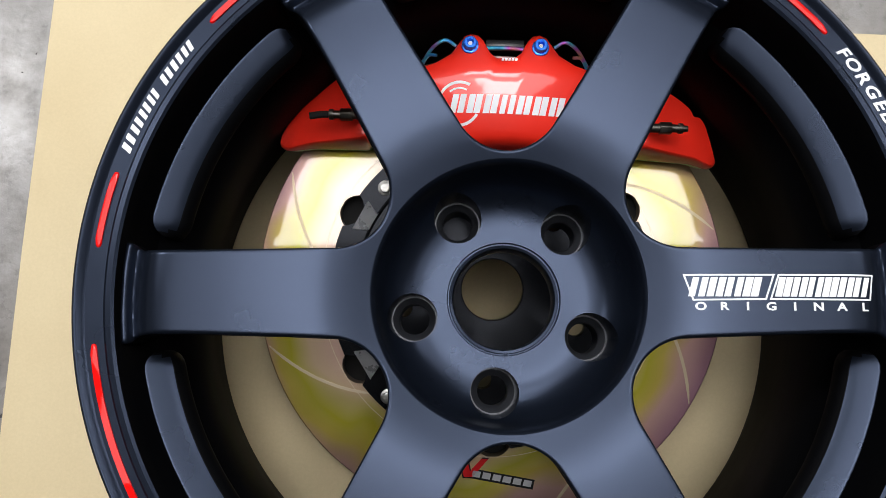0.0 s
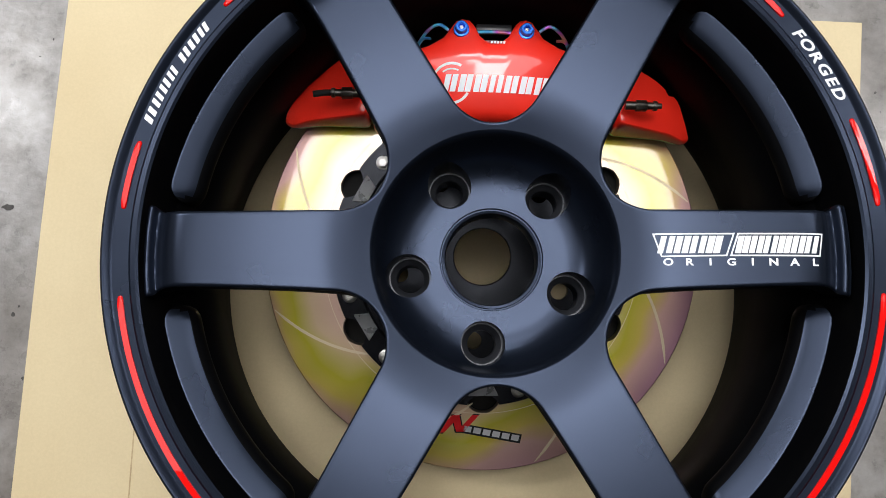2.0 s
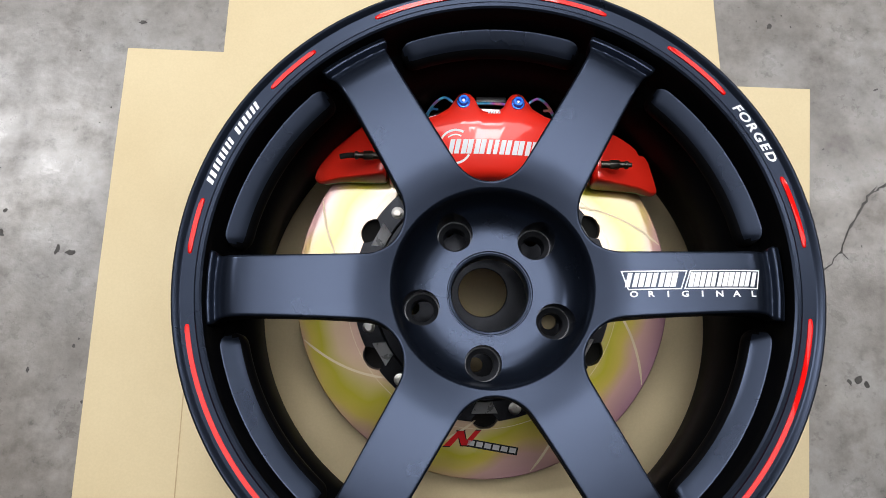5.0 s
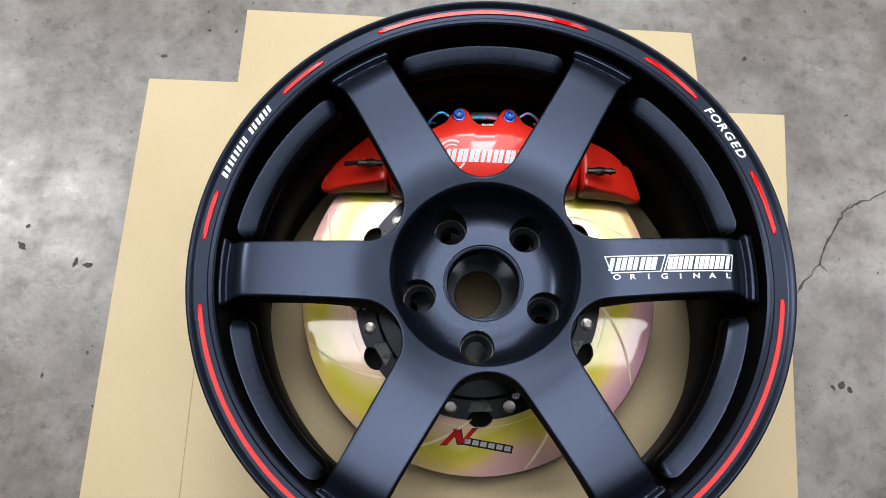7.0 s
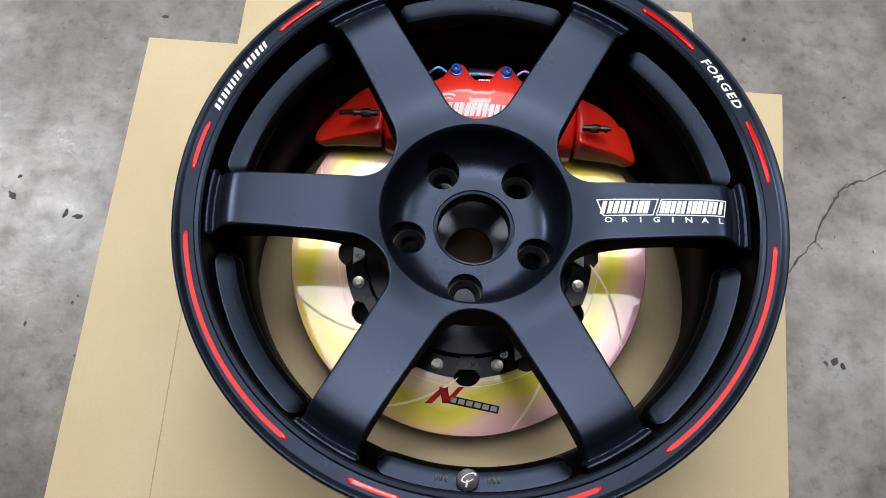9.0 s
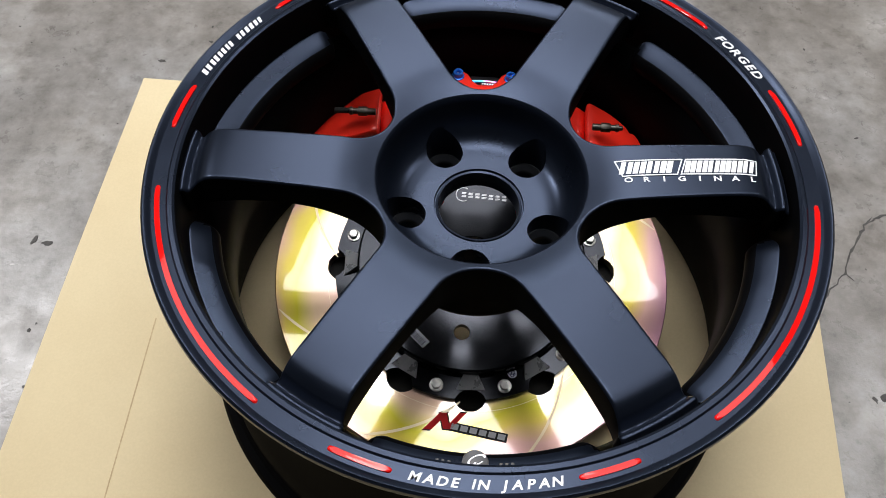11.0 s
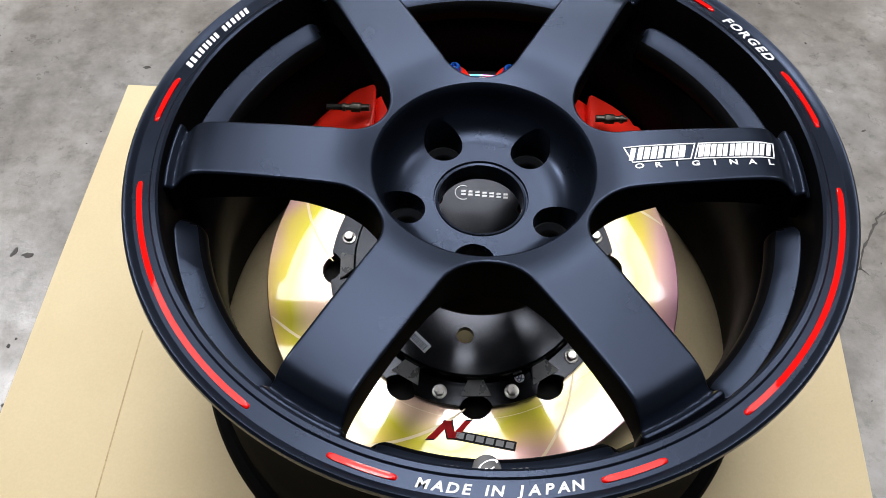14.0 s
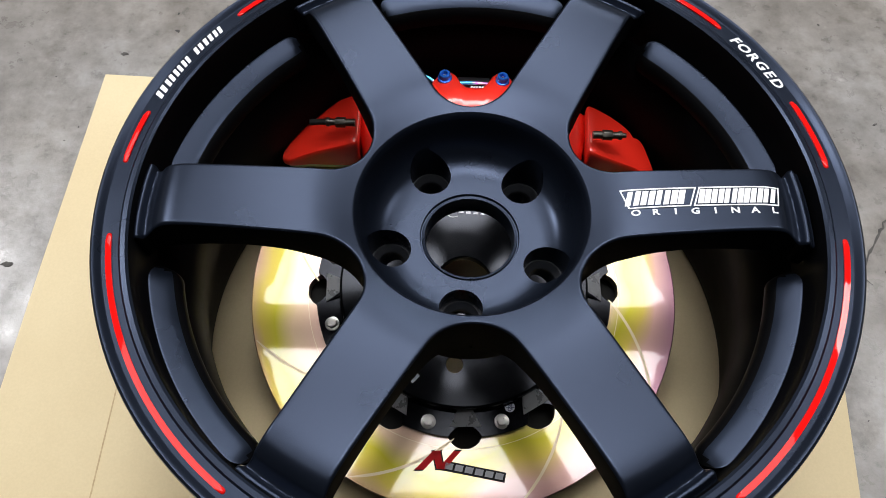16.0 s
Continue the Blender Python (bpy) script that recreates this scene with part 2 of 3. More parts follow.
def hexagon(r, turn=0.0):
    return [(r * math.cos(radians(60 * k + turn)), r * math.sin(radians(60 * k + turn))) for k in range(6)]


def circle(r, n=24, x=0.0, y=0.0):
    return [(x + r * math.cos(2 * math.pi * k / n), y + r * math.sin(2 * math.pi * k / n)) for k in range(n)]


def tube(points, r, n=8, steps=8):
    """A round tube along a smooth line through the points."""
    pts = [Vector(p) for p in points]
    ext = [pts[0] * 2 - pts[1]] + pts + [pts[-1] * 2 - pts[-2]]
    line = []
    for i in range(1, len(ext) - 2):
        p0, p1, p2, p3 = ext[i - 1:i + 3]
        for k in range(steps):
            t = k / steps
            line.append(0.5 * ((2 * p1) + (p2 - p0) * t + (2 * p0 - 5 * p1 + 4 * p2 - p3) * t * t + (3 * p1 - p0 - 3 * p2 + p3) * t ** 3))
    line.append(pts[-1])
    bm = bmesh.new()
    rings = []
    for i, p in enumerate(line):
        d = (line[min(i + 1, len(line) - 1)] - line[max(i - 1, 0)]).normalized()
        u = d.orthogonal().normalized() if i == 0 else (u - d * u.dot(d)).normalized()
        v = d.cross(u)
        rings.append([bm.verts.new(p + r * (math.cos(2 * math.pi * k / n) * u + math.sin(2 * math.pi * k / n) * v)) for k in range(n)])
    for a, b in zip(rings, rings[1:]):
        for k in range(n):
            bm.faces.new((a[k], a[(k + 1) % n], b[(k + 1) % n], b[k]))
    bm.faces.new(rings[0])
    bm.faces.new(rings[-1])
    return bm


def cut(bm, cutters):
    """The solid bm with the cutters taken out of it."""
    def temp(b):
        me = bpy.data.meshes.new("tmp")
        bmesh.ops.recalc_face_normals(b, faces=b.faces[:])
        b.to_mesh(me)
        b.free()
        return new("tmp", me)
    body = temp(bm)
    tools = [temp(c) for c in cutters]
    for t in tools:
        mod = body.modifiers.new("cut", "BOOLEAN")
        mod.operation, mod.solver, mod.object = "DIFFERENCE", "EXACT", t
    deps = bpy.context.evaluated_depsgraph_get()
    me = bpy.data.meshes.new_from_object(body.evaluated_get(deps))
    out = bmesh.new()
    out.from_mesh(me)
    for o in (body, *tools):
        bpy.data.objects.remove(o)
    return out


def letter(ch, size, thick, shear=0.0):
    """One letter, centred on the origin, lying flat and facing up."""
    cu = bpy.data.curves.new("tmp", "FONT")
    cu.body, cu.size, cu.extrude, cu.align_x, cu.align_y, cu.shear, cu.offset = ch, size, thick, "CENTER", "CENTER", shear, size * 0.025
    cu.resolution_u = 3
    ob = new("tmp", cu)
    me = bpy.data.meshes.new_from_object(ob.evaluated_get(bpy.context.evaluated_depsgraph_get()))
    out = bmesh.new()
    out.from_mesh(me)
    bpy.data.objects.remove(ob)
    return out


def arc_word(word, r, z, start, end, size, shear=0.0, outward=True, wide=1.0):
    """A word set letter by letter along a ring, from one bearing to another."""
    bms = []
    wide_of = {"I": 0.5, "J": 0.85, "M": 1.25, " ": 0.75, "E": 0.92, "F": 0.9}
    steps = [wide_of.get(ch, 1.05) for ch in word]
    places = [sum(steps[:k]) + steps[k] / 2 for k in range(len(word))]
    for ch, place in zip(word, places):
        if ch == " ":
            continue
        a = start + (end - start) * (place - places[0]) / (places[-1] - places[0])
        turn = a - 90 if outward else a + 90
        m = pose(r * math.cos(radians(a)), r * math.sin(radians(a)), z, 0, 0, turn) @ Matrix.Diagonal((wide, 1, 1, 1))
        bms.append(moved(letter(ch, size, 0.0002, shear), m))
    return joined(bms)


def curve_strip(r0, r1, z0, z1, a0, a1, n=24, round_ends=True):
    """A flat band along a ring, its ends rounded."""
    mid, half = (r0 + r1) / 2, (r1 - r0) / 2
    line = []
    da = math.degrees(half / mid)
    outer = [(r1, a0 + (a1 - a0) * k / n) for k in range(n + 1)]
    inner = [(r0, a1 + (a0 - a1) * k / n) for k in range(n + 1)]
    cap1 = [(mid + half * math.cos(radians(t)), a1 + da * math.sin(radians(t))) for t in (30, 60, 90, 120, 150)]
    cap0 = [(mid - half * math.cos(radians(t)), a0 - da * math.sin(radians(t))) for t in (30, 60, 90, 120, 150)]
    for r, a in outer + cap1 + inner + cap0:
        line.append((r * math.cos(radians(a)), r * math.sin(radians(a))))
    return prism(line, z0, z1, min(half * 0.94, (z1 - z0) * 0.9), 5)


# ---- structure: floor, walls, ceiling ----
def room():
    sheet("floor", box(-4, 4, -4, 4, -0.12, 0), CONCRETE, "worn grey sealed concrete workshop floor", "floor", "structure")
    for name, x0, x1, y0, y1 in (("wall_north", -4, 4, 4, 4.15), ("wall_south", -4, 4, -4.15, -4), ("wall_east", 4, 4.15, -4.15, 4.15), ("wall_west", -4.15, -4, -4.15, 4.15)):
        sheet(name, box(x0, x1, y0, y1, -0.12, 2.9), WALLS, "plain painted workshop wall", "wall", "structure")
    sheet("ceiling", box(-4.15, 4.15, -4.15, 4.15, 2.9, 3.0), CEIL, "plain painted workshop ceiling", "ceiling", "structure")


def floor_marks():
    """The crack that runs away from the board, and pits in the concrete."""
    rng = random.Random(4)
    line = [(0.335, 0.005), (0.362, 0.043), (0.379, 0.062), (0.394, 0.080), (0.404, 0.104), (0.419, 0.126), (0.430, 0.143), (0.443, 0.154), (0.462, 0.160), (0.486, 0.172), (0.53, 0.187), (0.60, 0.222), (0.70, 0.25)]
    pts = []
    for (x0, y0), (x1, y1) in zip(line, line[1:]):
        for k in range(4):
            t = k / 4
            pts.append((x0 + (x1 - x0) * t + rng.uniform(-1, 1) * 0.0016, y0 + (y1 - y0) * t + rng.uniform(-1, 1) * 0.0016))
    left, right = [], []
    for x, y in pts:
        w = rng.uniform(0.0003, 0.0012)
        left.append((x - w, y + w))
        right.append((x + w, y - w))
    bms = [prism(left + right[::-1], -0.002, 0.0006)]
    for x, y, dx, dy in ((0.430, 0.143, 0.011, 0.012), (0.394, 0.080, 0.008, -0.009)):
        spur = [(x, y + 0.0006), (x + dx * 0.4, y + dy * 0.5 + 0.0005), (x + dx, y + dy), (x + dx * 0.5, y + dy * 0.4 - 0.0006), (x, y - 0.0006)]
        bms.append(prism(spur, -0.002, 0.0005))
    sheet("floor_crack", joined(bms), PIT, "thin dark jagged crack across the concrete floor", "crack", "structure")
    spots = [(-0.537, 0.086, 5), (-0.534, 0.110, 3), (-0.456, 0.064, 4.5), (-0.471, 0.066, 4), (-0.401, 0.340, 4), (0.333, 0.347, 4), (0.402, -0.060, 5), (0.410, -0.065, 4), (0.392, -0.062, 3),
             (-0.347, 0.378, 3), (-0.487, -0.065, 2.5), (-0.44, -0.039, 2.5), (0.47, -0.02, 2), (0.45, 0.27, 2), (0.52, 0.10, 2.5)]
    for _ in range(160):
        x, y = rng.uniform(-0.9, 0.9), rng.uniform(-0.5, 0.9)
        spots.append((x, y, rng.uniform(0.6, 1.8)))
    bms = []
    for x, y, mm in spots:
        n, turn, long = 11, rng.uniform(0, 6.28), rng.uniform(1.2, 2.0)
        o = []
        for k in range(n):
            a = 2 * math.pi * k / n
            r = mm * 0.001 * rng.uniform(0.6, 1.15)
            u, v = r * math.cos(a) * long * 0.8, r * math.sin(a) * 0.75
            o.append((x + u * math.cos(turn) - v * math.sin(turn), y + u * math.sin(turn) + v * math.cos(turn)))
        bms.append(prism(o, -0.001, 0.0005))
    sheet("floor_pits", joined(bms), PIT, "small dark pits and chips in the concrete floor", "pits", "stuff")


# ---- the board under the wheel ----
BOARD_Z = 0.004


def cardboard():
    outline = [(-0.300, 0.407), (-0.302, 0.302), (-0.414, 0.306), (-0.420, 0.05), (-0.424, -0.245), (-0.428, -0.56), (0.330, -0.56), (0.337, -0.204), (0.352, 0.0), (0.373, 0.268), (0.272, 0.270), (0.268, 0.381)]
    top = thing("cardboard_sheet", 0, 0, 0, "flattened tan corrugated cardboard box laid on the concrete floor", "cardboard")
    part("liner", prism(outline, 0.0032, BOARD_Z, 0.0003, 1), CARD, top)
    inner = [(x * 0.9985, y * 0.9985) for x, y in outline]
    part("fluting", prism(inner, 0.0, 0.0032), CARD_EDGE, top, "rough brown corrugated edge")
    for x0, y0, x1, y1, w in ((-0.316, -0.02, -0.318, -0.56, 0.0006), ):
        part("crease", prism([(x0 - w, y0), (x0 + w, y0), (x1 + w, y1), (x1 - w, y1)], BOARD_Z - 0.001, BOARD_Z + 0.0003), CARD_EDGE, top, "pressed fold line in the board")


# ---- the wheel ----
HUB_AT = pose(-0.003, -0.003, 0)
TOP_Z = [(0.0797, 0.2455), (0.086, 0.2474), (0.095, 0.2500), (0.11, 0.2532), (0.15, 0.2575), (0.185, 0.2600), (0.195, 0.2598), (0.2020, 0.2580), (0.2075, 0.2538), (0.2115, 0.2490), (0.2140, 0.2470), (0.2155, 0.2472), (0.2168, 0.2496), (0.2180, 0.2510), (0.2198, 0.2512), (0.2212, 0.2495), (0.2225, 0.2475), (0.226, 0.2465)]
LOW_Z = [(0.0797, 0.196), (0.09, 0.2060), (0.11, 0.2200), (0.13, 0.2290), (0.16, 0.2330), (0.20, 0.2300), (0.226, 0.222)]
SIDE = [(0.1018, 0.02575), (0.125, 0.0250), (0.155, 0.0242), (0.18, 0.0236), (0.198, 0.0236), (0.206, 0.0240), (0.2110, 0.0246), (0.2145, 0.0260), (0.2168, 0.0282), (0.2200, 0.0290), (0.2245, 0.0292)]


def smooth_curve(table, x):
    """Interpolation with even slopes through a table."""
    xs, ys = [a for a, _ in table], [b for _, b in table]
    x = min(max(x, xs[0]), xs[-1])
    i = min(max(int(np.searchsorted(xs, x)) - 1, 0), len(xs) - 2)
    h = xs[i + 1] - xs[i]
    t = (x - xs[i]) / h
    slope = lambda k: (ys[min(k + 1, len(ys) - 1)] - ys[max(k - 1, 0)]) / (xs[min(k + 1, len(xs) - 1)] - xs[max(k - 1, 0)])
    return (2 * t ** 3 - 3 * t * t + 1) * ys[i] + (t ** 3 - 2 * t * t + t) * h * slope(i) + (3 * t * t - 2 * t ** 3) * ys[i + 1] + (t ** 3 - t * t) * h * slope(i + 1)


def spoke_mesh():
    """One spoke along +x with its share of the ring round the hub; its two windows have round roots."""
    R = 0.0022
    rows = []
    cx, cy, rad = 0.1175 * math.cos(radians(30)), 0.1175 * math.sin(radians(30)), 0.0330
    n = 14
    for k in range(n + 1):
        a = radians(210 + 60 * k / n)
        b = radians(30 * (1 - k / n))
        rows.append(((0.0797 * math.cos(b), 0.0797 * math.sin(b)), (cx + rad * math.cos(a), cy + rad * math.sin(a))))
    stations = [0.1018 + (0.196 - 0.1018) * k / 26 for k in range(1, 27)] + [0.196 + (0.2245 - 0.196) * k / 44 for k in range(1, 45)]
    for x in stations:
        t = (x - 0.1018) / (0.2245 - 0.1018)
        rows.append(((0.0797 + (0.2245 - 0.0797) * t, 0.0), (x, smooth_curve(SIDE, x))))
    bm = bmesh.new()
    for side in (1, -1):
        grid = []
        for (ix, iy), (px, py) in rows:
            I, P = Vector((ix, iy)), Vector((px, py))
            L = (P - I).length
            r_edge = min(R, L * 0.8)
            cols = [(L - r_edge) * j for j in (0, 0.14, 0.28, 0.42, 0.56, 0.70, 0.84, 0.96, 1.0)] + [L - r_edge * (1 - math.sin(radians(t))) for t in (20, 40, 60, 78, 90)]
            line = []
            for d in cols:
                q = I + (P - I) * (d / L)
                bend = min(1.0, max(0.0, (px - 0.14) / 0.05))
                q.x = math.sqrt(q.x ** 2 - bend * q.y ** 2)
                z = smooth_curve(TOP_Z, q.length)
                e = d - (L - r_edge)
                if e > 0:
                    z -= r_edge - math.sqrt(max(r_edge ** 2 - e ** 2, 0))
                line.append((q.x, side * q.y, z))
            low = smooth_curve(LOW_Z, P.length)
            x, y, z = line[-1]
            line += [(x, y, z + (low - z) * 0.5), (x, y * 0.97, low), (ix, side * iy, smooth_curve(LOW_Z, math.hypot(ix, iy)))]
            grid.append([bm.verts.new(v) for v in line])
        for g, h in zip(grid, grid[1:]):
            for k in range(len(g) - 1):
                bm.faces.new((g[k], g[k + 1], h[k + 1], h[k]))
        bm.faces.new(grid[-1])
    bmesh.ops.remove_doubles(bm, verts=bm.verts[:], dist=0.00002)
    return bm


def hub_mesh():
    body = revolve([(0.0315, 0.1880), (0.0315, 0.2020), (0.0322, 0.2040), (0.0338, 0.2045), (0.0343, 0.2030), (0.0350, 0.2030), (0.0356, 0.2050), (0.045, 0.2053), (0.051, 0.2057), (0.0565, 0.2067), (0.0615, 0.2084), (0.0660, 0.2112), (0.0700, 0.2156),
                    (0.0731, 0.2216), (0.0752, 0.2290), (0.0764, 0.2360), (0.0769, 0.2398), (0.0773, 0.2412), (0.0779, 0.2432), (0.0787, 0.2447), (0.0797, 0.2455), (0.0797, 0.172), (0.077, 0.164), (0.073, 0.160), (0.062, 0.164), (0.047, 0.1765), (0.0405, 0.1775), (0.0395, 0.1785), (0.0395, 0.186)], 120)
    tools = []
    for k in range(5):
        a = radians(-95 + 72 * k)
        c = loft([[(x, y, z) for x, y in circle(r, 40)] for r, z in ((0.0100, 0.12), (0.0100, 0.1815), (0.0148, 0.1865), (0.0160, 0.30))])
        tools.append(moved(c, pose(0.0576 * math.cos(a), 0.0576 * math.sin(a), 0)))
    return cut(body, tools)


def slanted(x, y, w, h, lean):
    return [(x - lean * h / 2, y - h / 2), (x + w - lean * h / 2, y - h / 2), (x + w + lean * h / 2, y + h / 2), (x + lean * h / 2, y + h / 2)]


def frame_outline(quad, width):
    """A closed band along the sides of a quadrilateral."""
    bm = bmesh.new()
    outer, inner = [], []
    n = len(quad)
    for i in range(n):
        p, a, b = Vector(quad[i]), Vector(quad[i - 1]), Vector(quad[(i + 1) % n])
        u, v = (a - p).normalized(), (b - p).normalized()
        s = abs(u.x * v.y - u.y * v.x)
        outer.append(p)
        inner.append(p + (u + v) * (width / s))
    lo = [[bm.verts.new((q.x, q.y, z)) for q in ring] for z in (0, 0.0003) for ring in (outer, inner)]
    o0, i0, o1, i1 = lo
    for k in range(n):
        l = (k + 1) % n
        bm.faces.new((o1[k], o1[l], i1[l], i1[k]))
        bm.faces.new((o0[k], o0[l], o1[l], o1[k]))
        bm.faces.new((i0[k], i0[l], i1[l], i1[k]))
        bm.faces.new((o0[k], o0[l], i0[l], i0[k]))
    return bm


def block_mark(x, y, w, h, lean, kind):
    """Outlines of a pair of slanted bars."""
    t = w * (0.44, 0.40, 0.47)[kind]
    return [slanted(x, y, t, h, lean), slanted(x + w - t, y, t, h, lean)]


def lay_on_spoke(bm, lift=0.0003):
    """Lets a flat print follow the spoke's upper face."""
    bmesh.ops.subdivide_edges(bm, edges=[e for e in bm.edges if e.calc_length() > 0.012], cuts=5)
    for v in bm.verts:
        v.co.z += smooth_curve(TOP_Z, math.hypot(v.co.x + 0.003, v.co.y + 0.003)) + lift
    return bm


def ledge_mesh():
    """The sloping shelf behind a window, its ends rounded."""
    prof = [(-0.7, 0.1980), (-1.10, 0.2060), (-1.08, 0.2088), (-1.02, 0.2114), (-0.93, 0.2133), (-0.80, 0.2148), (-0.6, 0.2163), (0.0, 0.2190), (0.85, 0.2224), (0.96, 0.2228), (1.0, 0.2228), (1.0, 0.2000)]
    bm = bmesh.new()
    rows = []
    for a in [9.4, 9.6, 10.0, 10.6, 11.4, 12.4] + [12.4 + 35.2 * k / 32 for k in range(1, 32)] + [47.6, 48.6, 49.4, 50.0, 50.4, 50.6]:
        e = max(0.0, (abs(a - 30) - 17.6) / 3.0)
        w = 0.0093 * max(0.25, math.sqrt(max(0.0, 1 - e * e)))
        drop = 0.004 * max(0.0, e) ** 3
        rows.append([bm.verts.new(((0.2143 + u * w) * math.cos(radians(a)), (0.2143 + u * w) * math.sin(radians(a)), z - (drop if z > 0.2 else 0))) for u, z in prof])
    for p, q in zip(rows, rows[1:]):
        for k in range(len(prof)):
            l = (k + 1) % len(prof)
            bm.faces.new((p[k], q[k], q[l], p[l]))
    bm.faces.new(rows[0])
    bm.faces.new(rows[-1])
    return bm


def wheel():
    w = thing("alloy_wheel", 0, 0, BOARD_Z - 0.004, "matte blue-black six-spoke alloy wheel lying face up on cardboard", "wheel")
    lip = [(0.2485, 0.2560), (0.2478, 0.2585), (0.2462, 0.2597), (0.2445, 0.2590), (0.2428, 0.2570), (0.2415, 0.2562), (0.2312, 0.2562), (0.2298, 0.2572), (0.2268, 0.2574), (0.2252, 0.2562), (0.2243, 0.2530), (0.2240, 0.2440),
           (0.2330, 0.2400), (0.2370, 0.2470), (0.2460, 0.2500), (0.2480, 0.2530)]
    barrel = [(0.2240, 0.2440), (0.2238, 0.2230), (0.2215, 0.2100), (0.2120, 0.1980), (0.2050, 0.1850), (0.2030, 0.1650), (0.2050, 0.1400), (0.2110, 0.1100), (0.2230, 0.0600), (0.2290, 0.0320), (0.2350, 0.0120), (0.2400, 0.0045),
              (0.2490, 0.0042), (0.2512, 0.0065), (0.2520, 0.0110), (0.2512, 0.0155), (0.2490, 0.0185), (0.2430, 0.0200), (0.2390, 0.0240), (0.2380, 0.0480), (0.2330, 0.0600), (0.2190, 0.1100), (0.2110, 0.1500), (0.2110, 0.1900),
              (0.2280, 0.2080), (0.2330, 0.2250), (0.2335, 0.2400)]
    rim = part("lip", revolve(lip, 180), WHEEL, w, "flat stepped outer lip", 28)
    # Recessed inner wall darkened by its colour, so nothing mirrors in it.
    rim.data.materials.append(BARREL_AND_SHADE)
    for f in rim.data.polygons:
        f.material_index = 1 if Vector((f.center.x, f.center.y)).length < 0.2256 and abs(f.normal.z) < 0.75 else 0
    part("barrel", revolve(barrel, 180), BARREL_AND_SHADE, w, "satin black rim barrel", 28)
    part("hub", hub_mesh(), WHEEL, w, "dished hub with five bolt holes", 30).matrix_basis = HUB_AT
    # Thin sleeve added over the hub's side and back to paint them dark.
    part("hub_shade_sleeve", revolve([(0.0800, 0.2300), (0.0800, 0.1720), (0.0776, 0.1636), (0.0735, 0.1594), (0.0700, 0.1594), (0.0785, 0.1750), (0.0790, 0.2300)], 96), BARREL_AND_SHADE, w, "thin near-black sleeve that shades the hub's underside").matrix_basis = HUB_AT
    for k in range(5):
        a = radians(-95 + 72 * k)
        x, y = 0.0576 * math.cos(a), 0.0576 * math.sin(a)
        part("bolt_seat", moved(revolve([(0.0098, 0.1800), (0.0098, 0.1832), (0.0102, 0.1840), (0.0138, 0.1872), (0.0149, 0.1872), (0.0149, 0.1800)], 32), HUB_AT @ pose(x, y, 0)), SEAT, w, "bare conical bolt seat")
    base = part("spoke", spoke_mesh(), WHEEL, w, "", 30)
    # Shade on the flanks and undersides is put into their colour.
    base.data.materials.append(BARREL_AND_SHADE)
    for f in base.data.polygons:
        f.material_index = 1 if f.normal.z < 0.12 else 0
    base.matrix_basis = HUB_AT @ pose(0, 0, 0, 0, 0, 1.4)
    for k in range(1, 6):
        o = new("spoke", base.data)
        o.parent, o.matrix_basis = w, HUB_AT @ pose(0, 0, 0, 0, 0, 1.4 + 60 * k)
    led = None
    for k in range(6):
        if led is None:
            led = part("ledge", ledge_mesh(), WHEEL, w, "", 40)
            # Steep rolls and ends get near-black, shade painted in place of the wheel paint.
            led.data.materials.append(BARREL_AND_SHADE)
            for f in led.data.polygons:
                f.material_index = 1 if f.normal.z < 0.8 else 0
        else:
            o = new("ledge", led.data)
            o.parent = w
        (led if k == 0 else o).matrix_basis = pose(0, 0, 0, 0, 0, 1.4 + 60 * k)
    for a0, a1 in ((68.6, 114.8), (129.0, 139.7), (165.6, 175.6), (189.5, 235.1), (248.6, 257.6), (284.8, 293.4), (307.3, 353.5), (7.5, 20.8), (40.6, 54.3)):
        part("red_stripe", curve_strip(0.2352, 0.2388, 0.2552, 0.2573, a0, a1, max(12, int(a1 - a0))), RED_FILL, w, "glossy red filled groove on the lip")
    part("lettering", arc_word("FORGED", 0.2368, 0.2564, 36.8, 25.6, 0.0098, 0.2, True, 1.25), WHITE, w, "white lettering on the lip")
    part("lettering", arc_word("MADE IN JAPAN", 0.2372, 0.2564, 261.2, 281.2, 0.0077, 0.2, False, 1.2), WHITE, w, "white lettering on the lip")
    # maker's name on the lip, as plain bars
    for a, d in ((160.9, 2.2), (158.2, 1.9), (155.8, 1.8), (153.5, 1.7), (150.0, 1.9), (147.5, 2.0), (145.1, 1.8)):
        bms = []
        for u0, u1, v0, v1 in ((-0.5, -0.12, -1, 1), (0.12, 0.5, -1, 1)):
            pts = []
            for u, v in ((u0, v0), (u1, v0), (u1, v1), (u0, v1)):
                r, t = 0.2369 + 0.0030 * v, radians(a - d * u - 0.28 * v)
                pts.append((r * math.cos(t), r * math.sin(t)))
            bms.append(prism(pts, 0.2560, 0.2566))
        part("lip_mark", joined(bms), WHITE, w, "white bar print on the lip")
    # printed mark on one spoke
    spot = base
    bms = [frame_outline([(0.0950, 0.0085), (0.1000, -0.0065), (0.1395, -0.0060), (0.1445, 0.0085)], 0.0009), frame_outline([(0.1462, 0.0085), (0.1412, -0.0060), (0.1960, -0.0060), (0.1985, 0.0085)], 0.0009)]
    for k, x in enumerate((0.0990, 0.1086, 0.1182, 0.1278)):
        bms += [prism(o, 0, 0.0003) for o in block_mark(x, 0.0013, 0.0086, 0.0108, 0.26, (1, 0, 1, 2)[k])]
